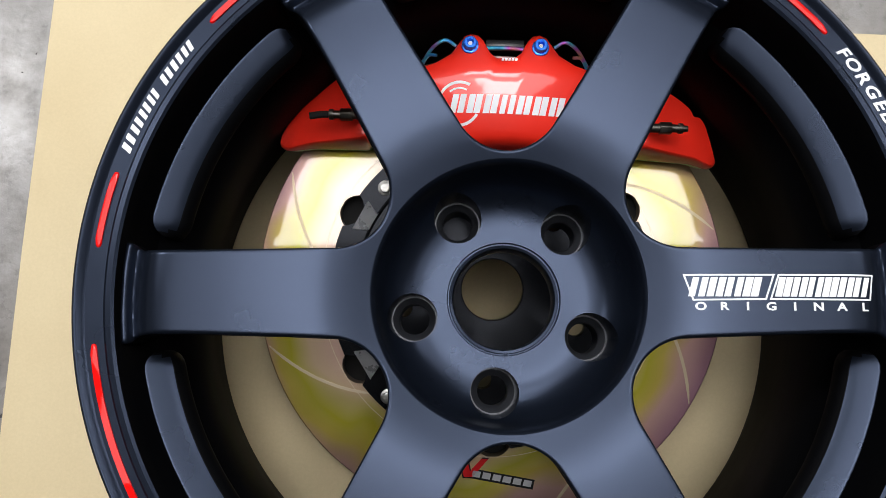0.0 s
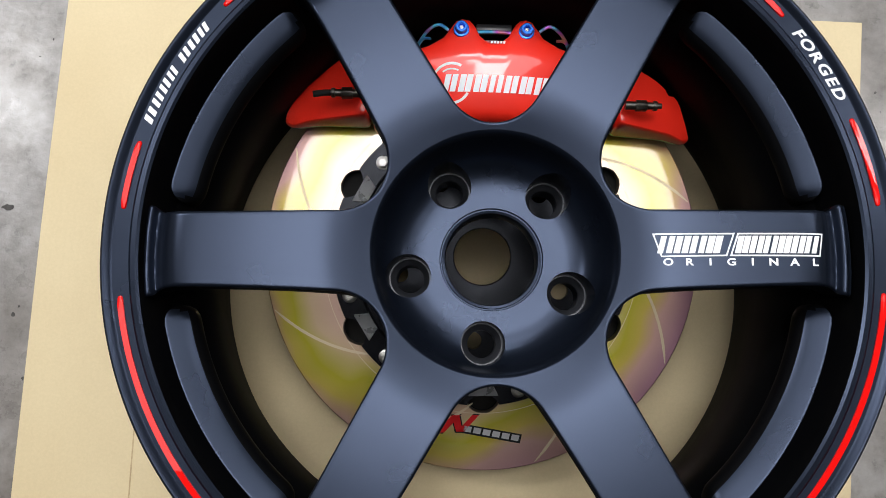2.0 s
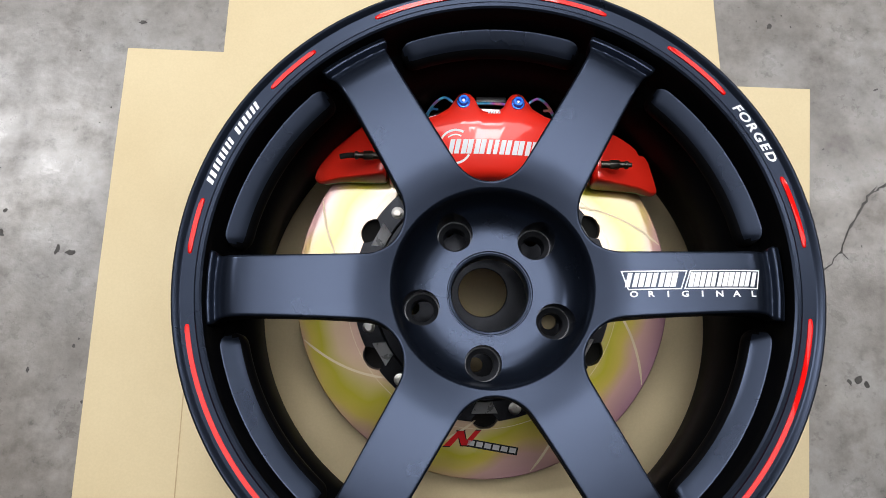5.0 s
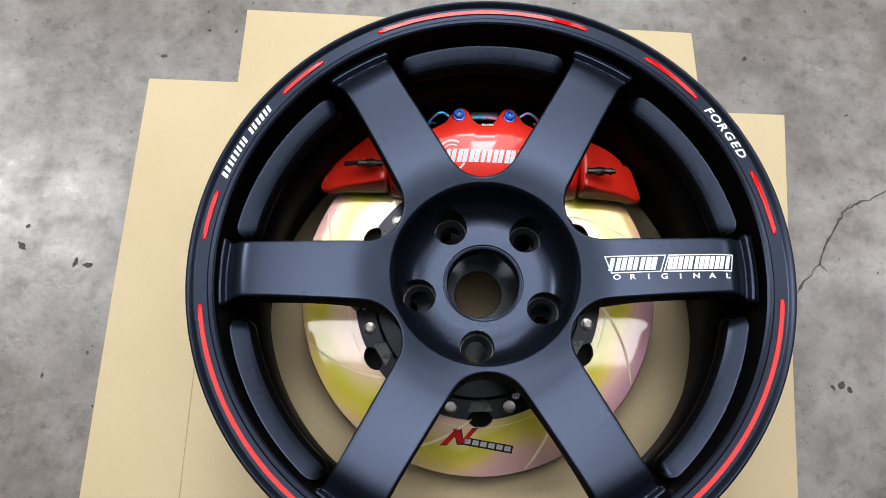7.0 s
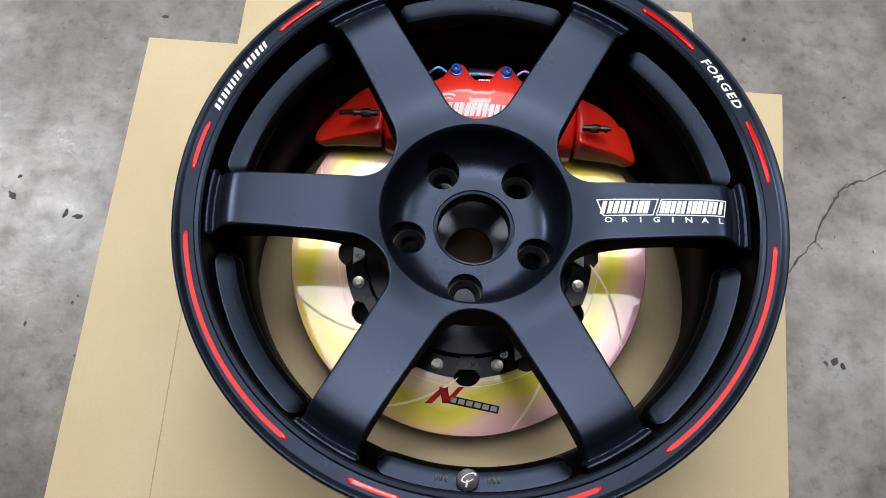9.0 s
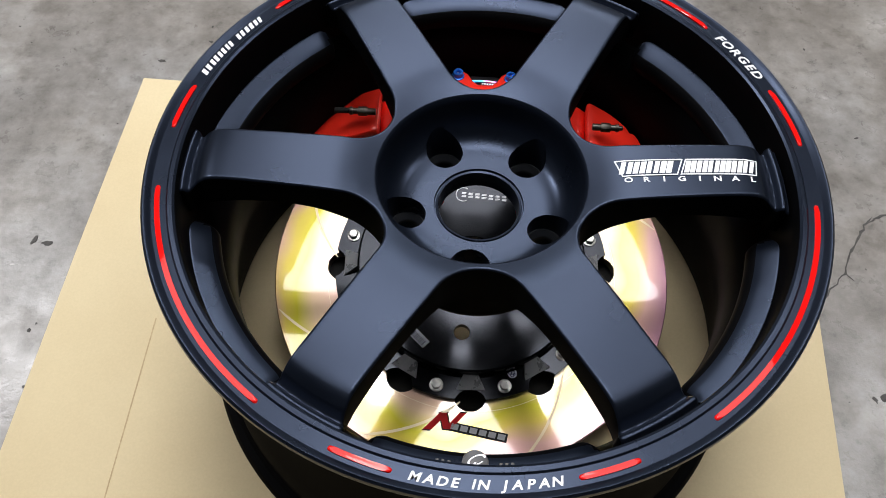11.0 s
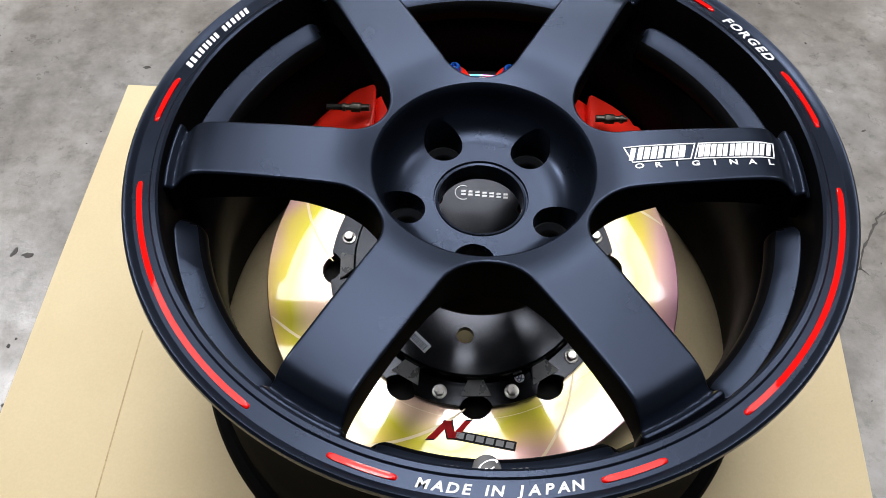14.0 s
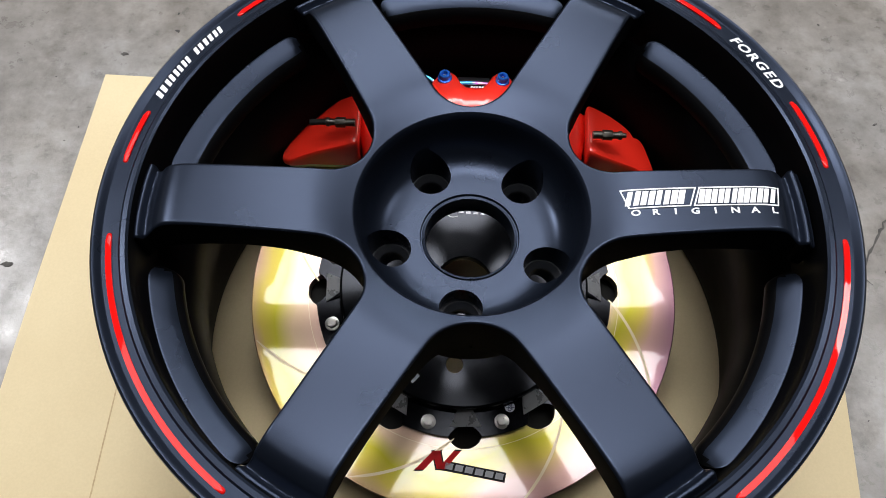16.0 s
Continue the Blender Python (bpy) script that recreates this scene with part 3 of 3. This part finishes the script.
    for k, x in enumerate((0.1455, 0.1538, 0.1621, 0.1704, 0.1787, 0.1870)):
        bms += [prism(o, 0, 0.0003) for o in block_mark(x, 0.0013, 0.0076, 0.0108, 0.26, (2, 0, 1, 2, 0, 1)[k])]
    mark = part("spoke_mark", lay_on_spoke(joined(bms)), WHITE, w, "white slanted bars in an outlined badge")
    bms = [moved(letter(ch, 0.0062, 0.00015), pose(0.1042 + 0.0126 * k, -0.0098, 0) @ Matrix.Diagonal((1.25, 1, 1, 1))) for k, ch in enumerate("ORIGINAL")]
    text = part("lettering", lay_on_spoke(joined(bms)), WHITE, w, "small white lettering on a spoke")
    for o in (mark, text):
        o.matrix_basis = pose(0, 0, 0, 0, 0, 0.6)
    # cast marks on the ledge beside the round badge
    for s in (-1, 1):
        bms = []
        for k in range(3):
            a = radians(-90 + s * (4.4 + 1.0 * k))
            bms.append(moved(box(-0.0011, 0.0011, -0.0024, 0.0024, 0.2170, 0.2199, 0.0003), pose(0.2155 * math.cos(a), 0.2155 * math.sin(a), 0.0006, 0, 0, math.degrees(a) + 90)))
        part("cast_mark", joined(bms), BLACK, w, "small raised cast bars")
    # round badge on the ledge
    badge = part("badge", moved(prism(circle(0.0085, 32), 0.2215, 0.2255, 0.0008), pose(0, -0.2150, 0)), BLACK, w, "round black badge with a pale stroke")
    loop = moved(revolve([(0.0036, 0.2253), (0.0047, 0.2253), (0.0047, 0.2258), (0.0036, 0.2258)], 28, True, -20, 300), pose(0.0008, -0.2132, 0, 0, 0, 28) @ Matrix.Diagonal((1.35, 0.62, 1, 1)))
    tail = prism([(-0.0010, -0.2150), (0.0006, -0.2146), (-0.0002, -0.2206), (-0.0016, -0.2200)], 0.2253, 0.2258)
    part("badge_stroke", joined([loop, tail]), SILVER, badge, "pale looped stroke")
    return w


# ---- the brake disc inside the wheel ----
DISC = pose(-0.0039, 0.0168, 0.0727, 9.1, 0, 0) @ pose(0, 0, -0.049)


def brake_disc():
    d = thing("brake_disc", 0, 0, 0, "gold zinc-plated slotted brake disc with black centre, inside wheel", "brake disc")
    d.matrix_world = DISC
    top = 0.049
    scallop = [moved(prism(circle(0.0148, 28), -0.05, 0.2), pose(0.1208 * math.cos(radians(-88 + 30 * k)), 0.1208 * math.sin(radians(-88 + 30 * k)), 0)) for k in range(12)]
    part("friction_ring", cut(revolve([(0.1215, top - 0.012), (0.1215, top - 0.0006), (0.1221, top), (0.1842, top), (0.185, top - 0.0008), (0.185, top - 0.011), (0.184, top - 0.012)], 160), scallop), ROTOR, d, "bright gold zinc-plated ring", 30)
    part("turned_line", revolve([(0.1352, top - 0.001), (0.1352, top + 0.0001), (0.1357, top + 0.0001), (0.1357, top - 0.001)], 120), SLOT, d, "fine turned line")
    # Ring added under the scallops to keep the bright board from showing through.
    part("scallop_blocker", revolve([(0.099, top - 0.0240), (0.099, top - 0.0140), (0.1395, top - 0.0140), (0.1395, top - 0.0240)], 96), RUBBER, d, "dark ring added to black out the scallop holes")
    part("lower_ring", revolve([(0.140, 0.012), (0.140, 0.020), (0.185, 0.020), (0.185, 0.012), (0.180, 0.011)], 120), ROTOR, d, "gold zinc-plated lower ring", 30)
    vane = None
    for k in range(48):
        if vane is None:
            vane = part("vane", box(0.142, 0.180, -0.0022, 0.0022, 0.0195, top - 0.0115), DARK_STEEL, d)
            o = vane
        else:
            o = new("vane", vane.data)
            o.parent = d
        o.matrix_basis = pose(0, 0, 0, 0, 0, 7.5 * k)
    f = top + 0.0085
    face = lambda r: top + 0.0220
    z = face(0.0745)
    hat = revolve([(0.0235, face(0.026) - 0.008), (0.0235, face(0.026) - 0.0008), (0.0243, face(0.026)), (0.065, face(0.065)), (0.1035, face(0.1035)), (0.1052, face(0.1052) - 0.0010), (0.1058, face(0.1058) - 0.0030), (0.1060, f + 0.002), (0.1075, f), (0.1268, f), (0.1272, f - 0.0006), (0.1272, top + 0.0012), (0.100, top + 0.0012), (0.098, 0.014), (0.098, 0.012), (0.094, 0.012), (0.094, face(0.094) - 0.008)], 120)
    tools = [moved(prism(circle(0.0072, 24), -0.05, 0.2), pose(0.0700 * math.cos(radians(a)), 0.0700 * math.sin(radians(a)), 0)) for a in (-95, -23, 49, 121, 193)]
    tools += [moved(prism(circle(0.0150, 28), f - 0.03, 0.2), pose(0.1322 * math.cos(radians(-88 + 30 * k)), 0.1322 * math.sin(radians(-88 + 30 * k)), 0)) for k in range(12)]
    part("hat", cut(hat, tools), HAT, d, "turned black aluminium centre", 30)
    facet = None
    for k in range(12):
        if facet is None:
            bm = bmesh.new()
            v = [bm.verts.new(c) for c in ((0.1062, -0.0065, f + 0.0080), (0.1062, 0.0065, f + 0.0080), (0.1184, 0.0130, f + 0.0014), (0.1184, -0.0130, f + 0.0014), (0.1050, -0.0065, f - 0.0005), (0.1050, 0.0065, f - 0.0005))]
            for q in ((0, 1, 2, 3), (0, 3, 4), (1, 5, 2), (4, 5, 1, 0), (4, 3, 2, 5)):
                bm.faces.new([v[n] for n in q])
            facet = part("milled_facet", bm, FACET, d, "bright milled facet")
            o = facet
        else:
            o = new("milled_facet", facet.data)
            o.parent = d
        o.matrix_basis = pose(0, 0, 0, 0, 0, -88 + 30 * k)
    bolt = None
    for k in range(12):
        if bolt is None:
            bms = [moved(prism(circle(0.0062, 24), f, f + 0.0012, 0.0003), Matrix()), prism(rounded(hexagon(0.0046), 0.0006, 2), f + 0.0012, f + 0.0062, 0.0006), prism(circle(0.0030, 16), f + 0.0062, f + 0.0066)]
            bolt = part("bolt", moved(joined(bms), Matrix()), STEEL, d, "bright hexagon bolt")
            o = bolt
        else:
            o = new("bolt", bolt.data)
            o.parent = d
        a = radians(-73 + 30 * k)
        o.matrix_basis = pose(0.1160 * math.cos(a), 0.1160 * math.sin(a) - 0.002, 0, 0, 0, 17 * k)
    slot = None
    for k in range(8):
        if slot is None:
            left, right = [], []
            for i in range(15):
                t = i / 14
                r, a = 0.127 + 0.056 * t, radians(-27 * t)
                p = Vector((math.cos(a), math.sin(a)))
                wd = 0.0012 * min(1, 6 * t + 0.3, 6 * (1 - t) + 0.3)
                side = (p * 0.75 + Vector((-math.sin(a), math.cos(a))) * 0.66).normalized()
                left.append(p * r + side * wd)
                right.append(p * r - side * wd)
            slot = part("slot", prism([(v.x, v.y) for v in left + right[::-1]], top - 0.002, top + 0.0002), SLOT, d, "curved wiping slot")
            o = slot
        else:
            o = new("slot", slot.data)
            o.parent = d
        o.matrix_basis = pose(0, 0, 0, 0, 0, -2 + 45 * k)
    # maker's badge on the ring: red slanted mark and grey bars
    q = top + 0.0002
    ox, oy = 0.0038, -0.0185
    def stamp(name, outlines, mat, z0, z1, label):
        part(name, joined([prism(o, z0, z1) for o in outlines]), mat, d, label)
    C = lambda pts: [(x + ox, y + oy) for x, y in pts]
    mark = [C([(-0.0390, -0.1335), (-0.0325, -0.1335), (-0.0215, -0.1195), (-0.0275, -0.1195)]), C([(-0.0270, -0.1200), (-0.0225, -0.1200), (-0.0195, -0.1325), (-0.0235, -0.1325)]), C([(-0.0228, -0.1325), (-0.0175, -0.1325), (-0.0080, -0.1190), (-0.0130, -0.1190)])]
    wider = lambda o: [(-0.0347 + (x + 0.0347) * 1.16, y) for x, y in o]
    mark = [wider(o) for o in mark]
    bars, ground = [], []
    for k in range(6):
        x, y = -0.0150 + 0.0082 * k, -0.1300 - 0.0013 * k
        for v0, v1 in ((-0.0026, 0.0022),):
            bars.append(C([(x + 0.25 * v0, y + v0), (x + 0.0064 + 0.25 * v0, y + v0 - 0.0010), (x + 0.0064 + 0.25 * v1, y + v1 - 0.0010), (x + 0.25 * v1, y + v1)]))
        ground.append(C([(x - 0.0022, y - 0.0042), (x + 0.0074, y - 0.0056), (x + 0.0090, y + 0.0022), (x - 0.0004, y + 0.0038)]))
    stamp("badge_bars", bars, LOGO_GREY, q, q + 0.0002, "grey slanted bars")
    def grown(o, by):
        mx, my = sum(x for x, y in o) / len(o), sum(y for x, y in o) / len(o)
        return [(x + by * (1 if x > mx else -1), y + by * (1 if y > my else -1)) for x, y in o]
    stamp("badge_mark", [grown(o, 0.0006) for o in mark], LOGO_RED, q, q + 0.0002, "red slanted mark")
    stamp("badge_outline", [grown(o, 0.0017) for o in mark] + ground, LOGO_BLACK, q - 0.001, q - 0.0001, "black outline of the badge")
    # paper stickers on the black centre
    z = face(0.066)
    zt = z + 0.0004
    sticker = part("barcode_label", moved(box(-0.0125, 0.0125, -0.0042, 0.0042, f, f + 0.0009), pose(-0.0460, -0.0748, face(0.0912) - f - 0.0002, 0, 0, -43)), LABEL, d, "small pale barcode sticker")
    bms = [box(-0.0115 + 0.0016 * k, -0.0115 + 0.0016 * k + (0.0009 if k % 3 else 0.0005), -0.0034, 0.0022, f + 0.0007, f + 0.0011) for k in range(14)]
    part("barcode", moved(joined(bms), pose(-0.0460, -0.0748, face(0.0912) - f - 0.0002, 0, 0, -43)), INK, sticker, "dark barcode bars")
    sticker = part("check_sticker", moved(prism(circle(0.0042, 24), f, f + 0.0003), pose(0.0405, -0.1010, 0)), LABEL, d, "round pale inspection sticker")
    bms = [moved(letter(ch, 0.0042, 0.0001), pose(0.0405, -0.1010, f + 0.0005, 0, 0, 40) @ pose(u, v, 0)) for ch, u, v in (("Q", -0.0014, 0.0015), ("C", 0.0014, 0.0015), ("O", -0.0014, -0.0016), ("K", 0.0014, -0.0016))]
    part("check_lettering", joined(bms), INK, sticker, "blue lettering")
    # maker's name on the far side of the centre, as plain shapes
    bms = []
    for k in range(7):
        x, y = -0.0165 + 0.0064 * k, 0.0860 - 0.0004 * k
        for v0, v1 in ((-0.0032, -0.0012), (0.0, 0.0020)):
            bms.append(prism(C([(x, y + v0), (x + 0.0042, y + v0), (x + 0.0048, y + v1), (x + 0.0006, y + v1)]), z - 0.0005, zt))
    ring = revolve([(0.0068, z - 0.0005), (0.0076, z - 0.0005), (0.0076, zt), (0.0068, zt)], 24, True, 60, 300)
    bms.append(moved(ring, pose(-0.0145 + ox, 0.0855 + oy, 0)))
    part("centre_mark", joined(bms), SILVER, d, "silver engraved bars and arc")
    return d


# ---- the caliper over the disc ----
def caliper():
    c = thing("brake_caliper", 0, 0.15, BOARD_Z, "glossy red six-piston brake caliper clamped over the disc", "brake caliper")
    Y = 0.15
    def put(name, bm, mat, label="", sharp=35):
        return part(name, moved(bm, pose(0, -Y, -BOARD_Z)), mat, c, label, sharp)
    def mirror(half):
        return half + [(-x, y) for x, y in half[::-1] if abs(x) > 1e-6]
    # centre block: two bolt lobes on its outer side, arched inner side
    half = [(0.0, 0.1780), (0.0070, 0.1785), (0.0120, 0.1830), (0.0165, 0.1920), (0.0205, 0.1962), (0.0255, 0.1975), (0.0305, 0.1955), (0.0340, 0.1905), (0.0400, 0.1820), (0.0520, 0.1750), (0.0700, 0.1690), (0.0950, 0.1640), (0.1010, 0.1600), (0.1000, 0.1350), (0.0960, 0.1165), (0.0700, 0.1120), (0.0450, 0.1120), (0.0220, 0.1135), (0.0, 0.1140)]
    o = mirror(half)
    def ring(zf, inset, push=0.0):
        out = []
        for x, y in o:
            cx, cy = x * 0.55, 0.145
            v = Vector((x - cx, y - cy))
            k = max(0.0, 1 - inset / max(v.length, 1e-4))
            px, py = cx + v.x * k, cy + v.y * k + push
            out.append((px, py, zf(px, py)))
        return out
    def crown(x, y):
        z = 0.1522 + 0.22 * (y - 0.125) - 1.7 * x * x - 3.6 * (y - 0.146) ** 2 - 8.0 * max(0.0, 0.122 - y) ** 2
        return z - min(0.004, 0.25 * max(0.0, y - 0.1605))
    base = lambda x, y: 0.0940 + 0.16 * (y - 0.114)
    put("body", loft([ring(lambda x, y: base(x, y), 0.006), ring(lambda x, y: base(x, y) + 0.004, 0.001), ring(lambda x, y: crown(x, y) - 0.020, 0.0), ring(lambda x, y: crown(x, y) - 0.006, 0.0008), ring(lambda x, y: crown(x, y) - 0.0018, 0.0030), ring(lambda x, y: crown(x, y) - 0.0003, 0.0060), ring(lambda x, y: crown(x, y), 0.0100), ring(lambda x, y: crown(x, y) + 0.0004, 0.0160), ring(lambda x, y: crown(x, y) + 0.0006, 0.0240), *[ring(lambda x, y: crown(x, y) + 0.0006, k) for k in (0.029, 0.034, 0.040)]], True), CAL_RED, "glossy red lacquered centre block", 50)
    for s, pts in ((1, [(0.098, 0.1130), (0.1430, 0.1100), (0.1560, 0.1060), (0.1615, 0.1085), (0.1590, 0.1180), (0.1520, 0.1370), (0.1470, 0.1425), (0.1415, 0.1415), (0.1390, 0.1470), (0.1300, 0.1525), (0.1180, 0.1575), (0.098, 0.1615)]), (-1, [(0.098, 0.1155), (0.1430, 0.1155), (0.1620, 0.1130), (0.1680, 0.1160), (0.1670, 0.1230), (0.1590, 0.1370), (0.1460, 0.1465), (0.1285, 0.1585), (0.1165, 0.1655), (0.098, 0.1665)])):
        out = rounded(pts, 0.004, 3)
        mx, my = sum(x for x, y in out) / len(out), sum(y for x, y in out) / len(out)
        roof = lambda x, y: 0.1240 + 0.43 * max(0.0, 0.160 - x) + 0.10 * (y - 0.12)
        foot = lambda x, y: 0.1130 + 0.16 * (y - 0.105)
        levels = []
        for k, zf, drop in ((0.97, foot, 0.0), (1.0, foot, -0.002), (1.0, roof, 0.0050), (0.99, roof, 0.0024), (0.972, roof, 0.0008), (0.945, roof, 0.0), (0.75, roof, 0.0), (0.5, roof, 0.0), (0.25, roof, 0.0), (0.06, roof, 0.0)):
            row = [(mx + (x - mx) * k, my + (y - my) * k) for x, y in out]
            levels.append([(x * s, y, zf(x, y) - drop) for x, y in row])
        bm = loft(levels)
        put("wing", bm, CAL_RED, "glossy red lacquered end", 40)
        bm = prism([(s * (0.1 + (x - 0.1) * 0.94), 0.1355 + (y - 0.1355) * 0.93) for x, y in out], 0, 0.0045)
        for v in bm.verts:
            v.co.z += 0.1082 + 0.16 * (v.co.y - 0.105)
        put("backing_plate", bm, PLATE, "pale gold plated backing plate", 40)
    put("inner_half", prism(rounded([(-0.15, 0.11), (0.15, 0.11), (0.13, 0.165), (-0.13, 0.165)], 0.01), BOARD_Z, 0.0400, 0.003), CAL_RED, "red half under the disc")
    bm = prism(rounded([(-0.085, 0.120), (0.085, 0.120), (0.095, 0.165), (-0.095, 0.165)], 0.006), 0, 0.0065, 0.001)
    for v in bm.verts:
        v.co.z += 0.0704 + 0.16 * v.co.y
    put("pad", bm, DARK_STEEL, "dark brake pad backing")
    put("pad_clip", prism(rounded([(0.002, 0.1085), (0.022, 0.1085), (0.026, 0.118), (-0.002, 0.118)], 0.002), 0.0945, 0.0965, 0.0006), STEEL, "bright spring clip")
    for x, y in ((-0.0260, 0.1845), (0.0250, 0.1835)):
        b = joined([prism(circle(0.0062, 28), 0.1550, 0.1592, 0.0006), moved(revolve([(0.0021, 0.0), (0.0021, 0.0045), (0.0026, 0.0052), (0.0042, 0.0052), (0.0048, 0.0046), (0.0050, 0.0), ], 28), pose(0, 0, 0.159)), prism(circle(0.0021, 12), 0.157, 0.1612)])
        bolt = put("bridge_bolt", moved(b, pose(x, y, -0.0022)), BLUE, "blue burnt-titanium socket bolt")
        part("socket", moved(prism(hexagon(0.0016), 0.1600, 0.1618), pose(x, y - Y, -BOARD_Z - 0.0022)), STEEL, bolt, "bright bolt socket")
    for s in (-1, 1):
        put("fluid_pipe", tube([(s * 0.036, 0.1870, 0.1480), (s * 0.044, 0.1905, 0.1500), (s * 0.053, 0.1860, 0.1470), (s * 0.062, 0.1760, 0.1380), (s * 0.070, 0.1700, 0.1250)], 0.0014), RAINBOW, "rainbow burnt-titanium pipe")
        put("fluid_pipe", tube([(s * 0.050, 0.1800, 0.1470), (s * 0.057, 0.1800, 0.1440), (s * 0.064, 0.1700, 0.1350)], 0.0012), RAINBOW, "rainbow burnt-titanium pipe")
    put("fluid_pipe", tube([(-0.017, 0.1860, 0.1470), (-0.006, 0.1862, 0.1480), (0.006, 0.1860, 0.1480), (0.017, 0.1855, 0.1470)], 0.0015), RAINBOW, "rainbow burnt-titanium pipe")
    put("pipe_bracket", box(-0.014, 0.014, 0.1870, 0.1925, 0.140, 0.1485, 0.0006), BLACK, "black bracket")
    for s, y in ((-1, 0.1290), (1, 0.1240)):
        turn = pose(s * 0.1045, y, 0.1600, 0, s * 90, 0)
        screw = put("bleed_screw", moved(joined([prism(rounded(hexagon(0.0046), 0.0005, 2), 0.004, 0.0125, 0.0006), prism(circle(0.0028, 16), 0.0125, 0.0175), prism(circle(0.0038, 16), 0.0175, 0.0205, 0.0006), prism(circle(0.0022, 16), 0.0205, 0.0240, 0.0004), prism(circle(0.0032, 16), -0.004, 0.004)]), turn), DARK_STEEL, "dark steel bleed screw")
        if s < 0:
            part("bleed_cap", moved(tube([(0, 0, 0.02), (0.0006, -0.0004, 0.026), (0.0020, -0.0022, 0.034)], 0.0026), pose(-0.1045, 0.1290 - Y, 0.1600 - BOARD_Z, 0, -90, 0)), RUBBER, screw, "black rubber bleed cap")
    # maker's mark as plain shapes
    zt = lambda x, y: crown(x, y) + 0.0008
    def draped(bm):
        for v in bm.verts:
            v.co.z = zt(v.co.x, v.co.y) + (0.0002 if v.co.z > 0.0001 else 0.0)
        return bm
    for k in range(7):
        x, y = -0.0385 + 0.0118 * k, 0.1410 - 0.0002 * k
        bms = [draped(prism(o, 0, 0.0003)) for o in block_mark(x, y, 0.0098, 0.0128, 0.2, (0, 2, 2, 1, 0, 2, 0)[k])]
        put("maker_bar", joined(bms), WHITE, "white bar print")
    for k in range(5):
        x = -0.0030 + 0.0024 * k
        put("fine_print", draped(prism(slanted(x, 0.1735, 0.0017, 0.0022, 0.2), 0, 0.0003)), WHITE, "tiny white bar print")
    for r0, r1, a0, a1 in ((0.0138, 0.0158, 60, 150), (0.0138, 0.0158, 250, 330), (0.0100, 0.0112, 60, 130)):
        b = revolve([(r0, 0), (r1, 0), (r1, 0.0003), (r0, 0.0003)], 16, True, a0, a1)
        put("maker_arc", draped(moved(b, pose(-0.0330, 0.1410, 0))), WHITE, "white arc print")
    return c


room()
floor_marks()
cardboard()
wheel()
brake_disc()
caliper()
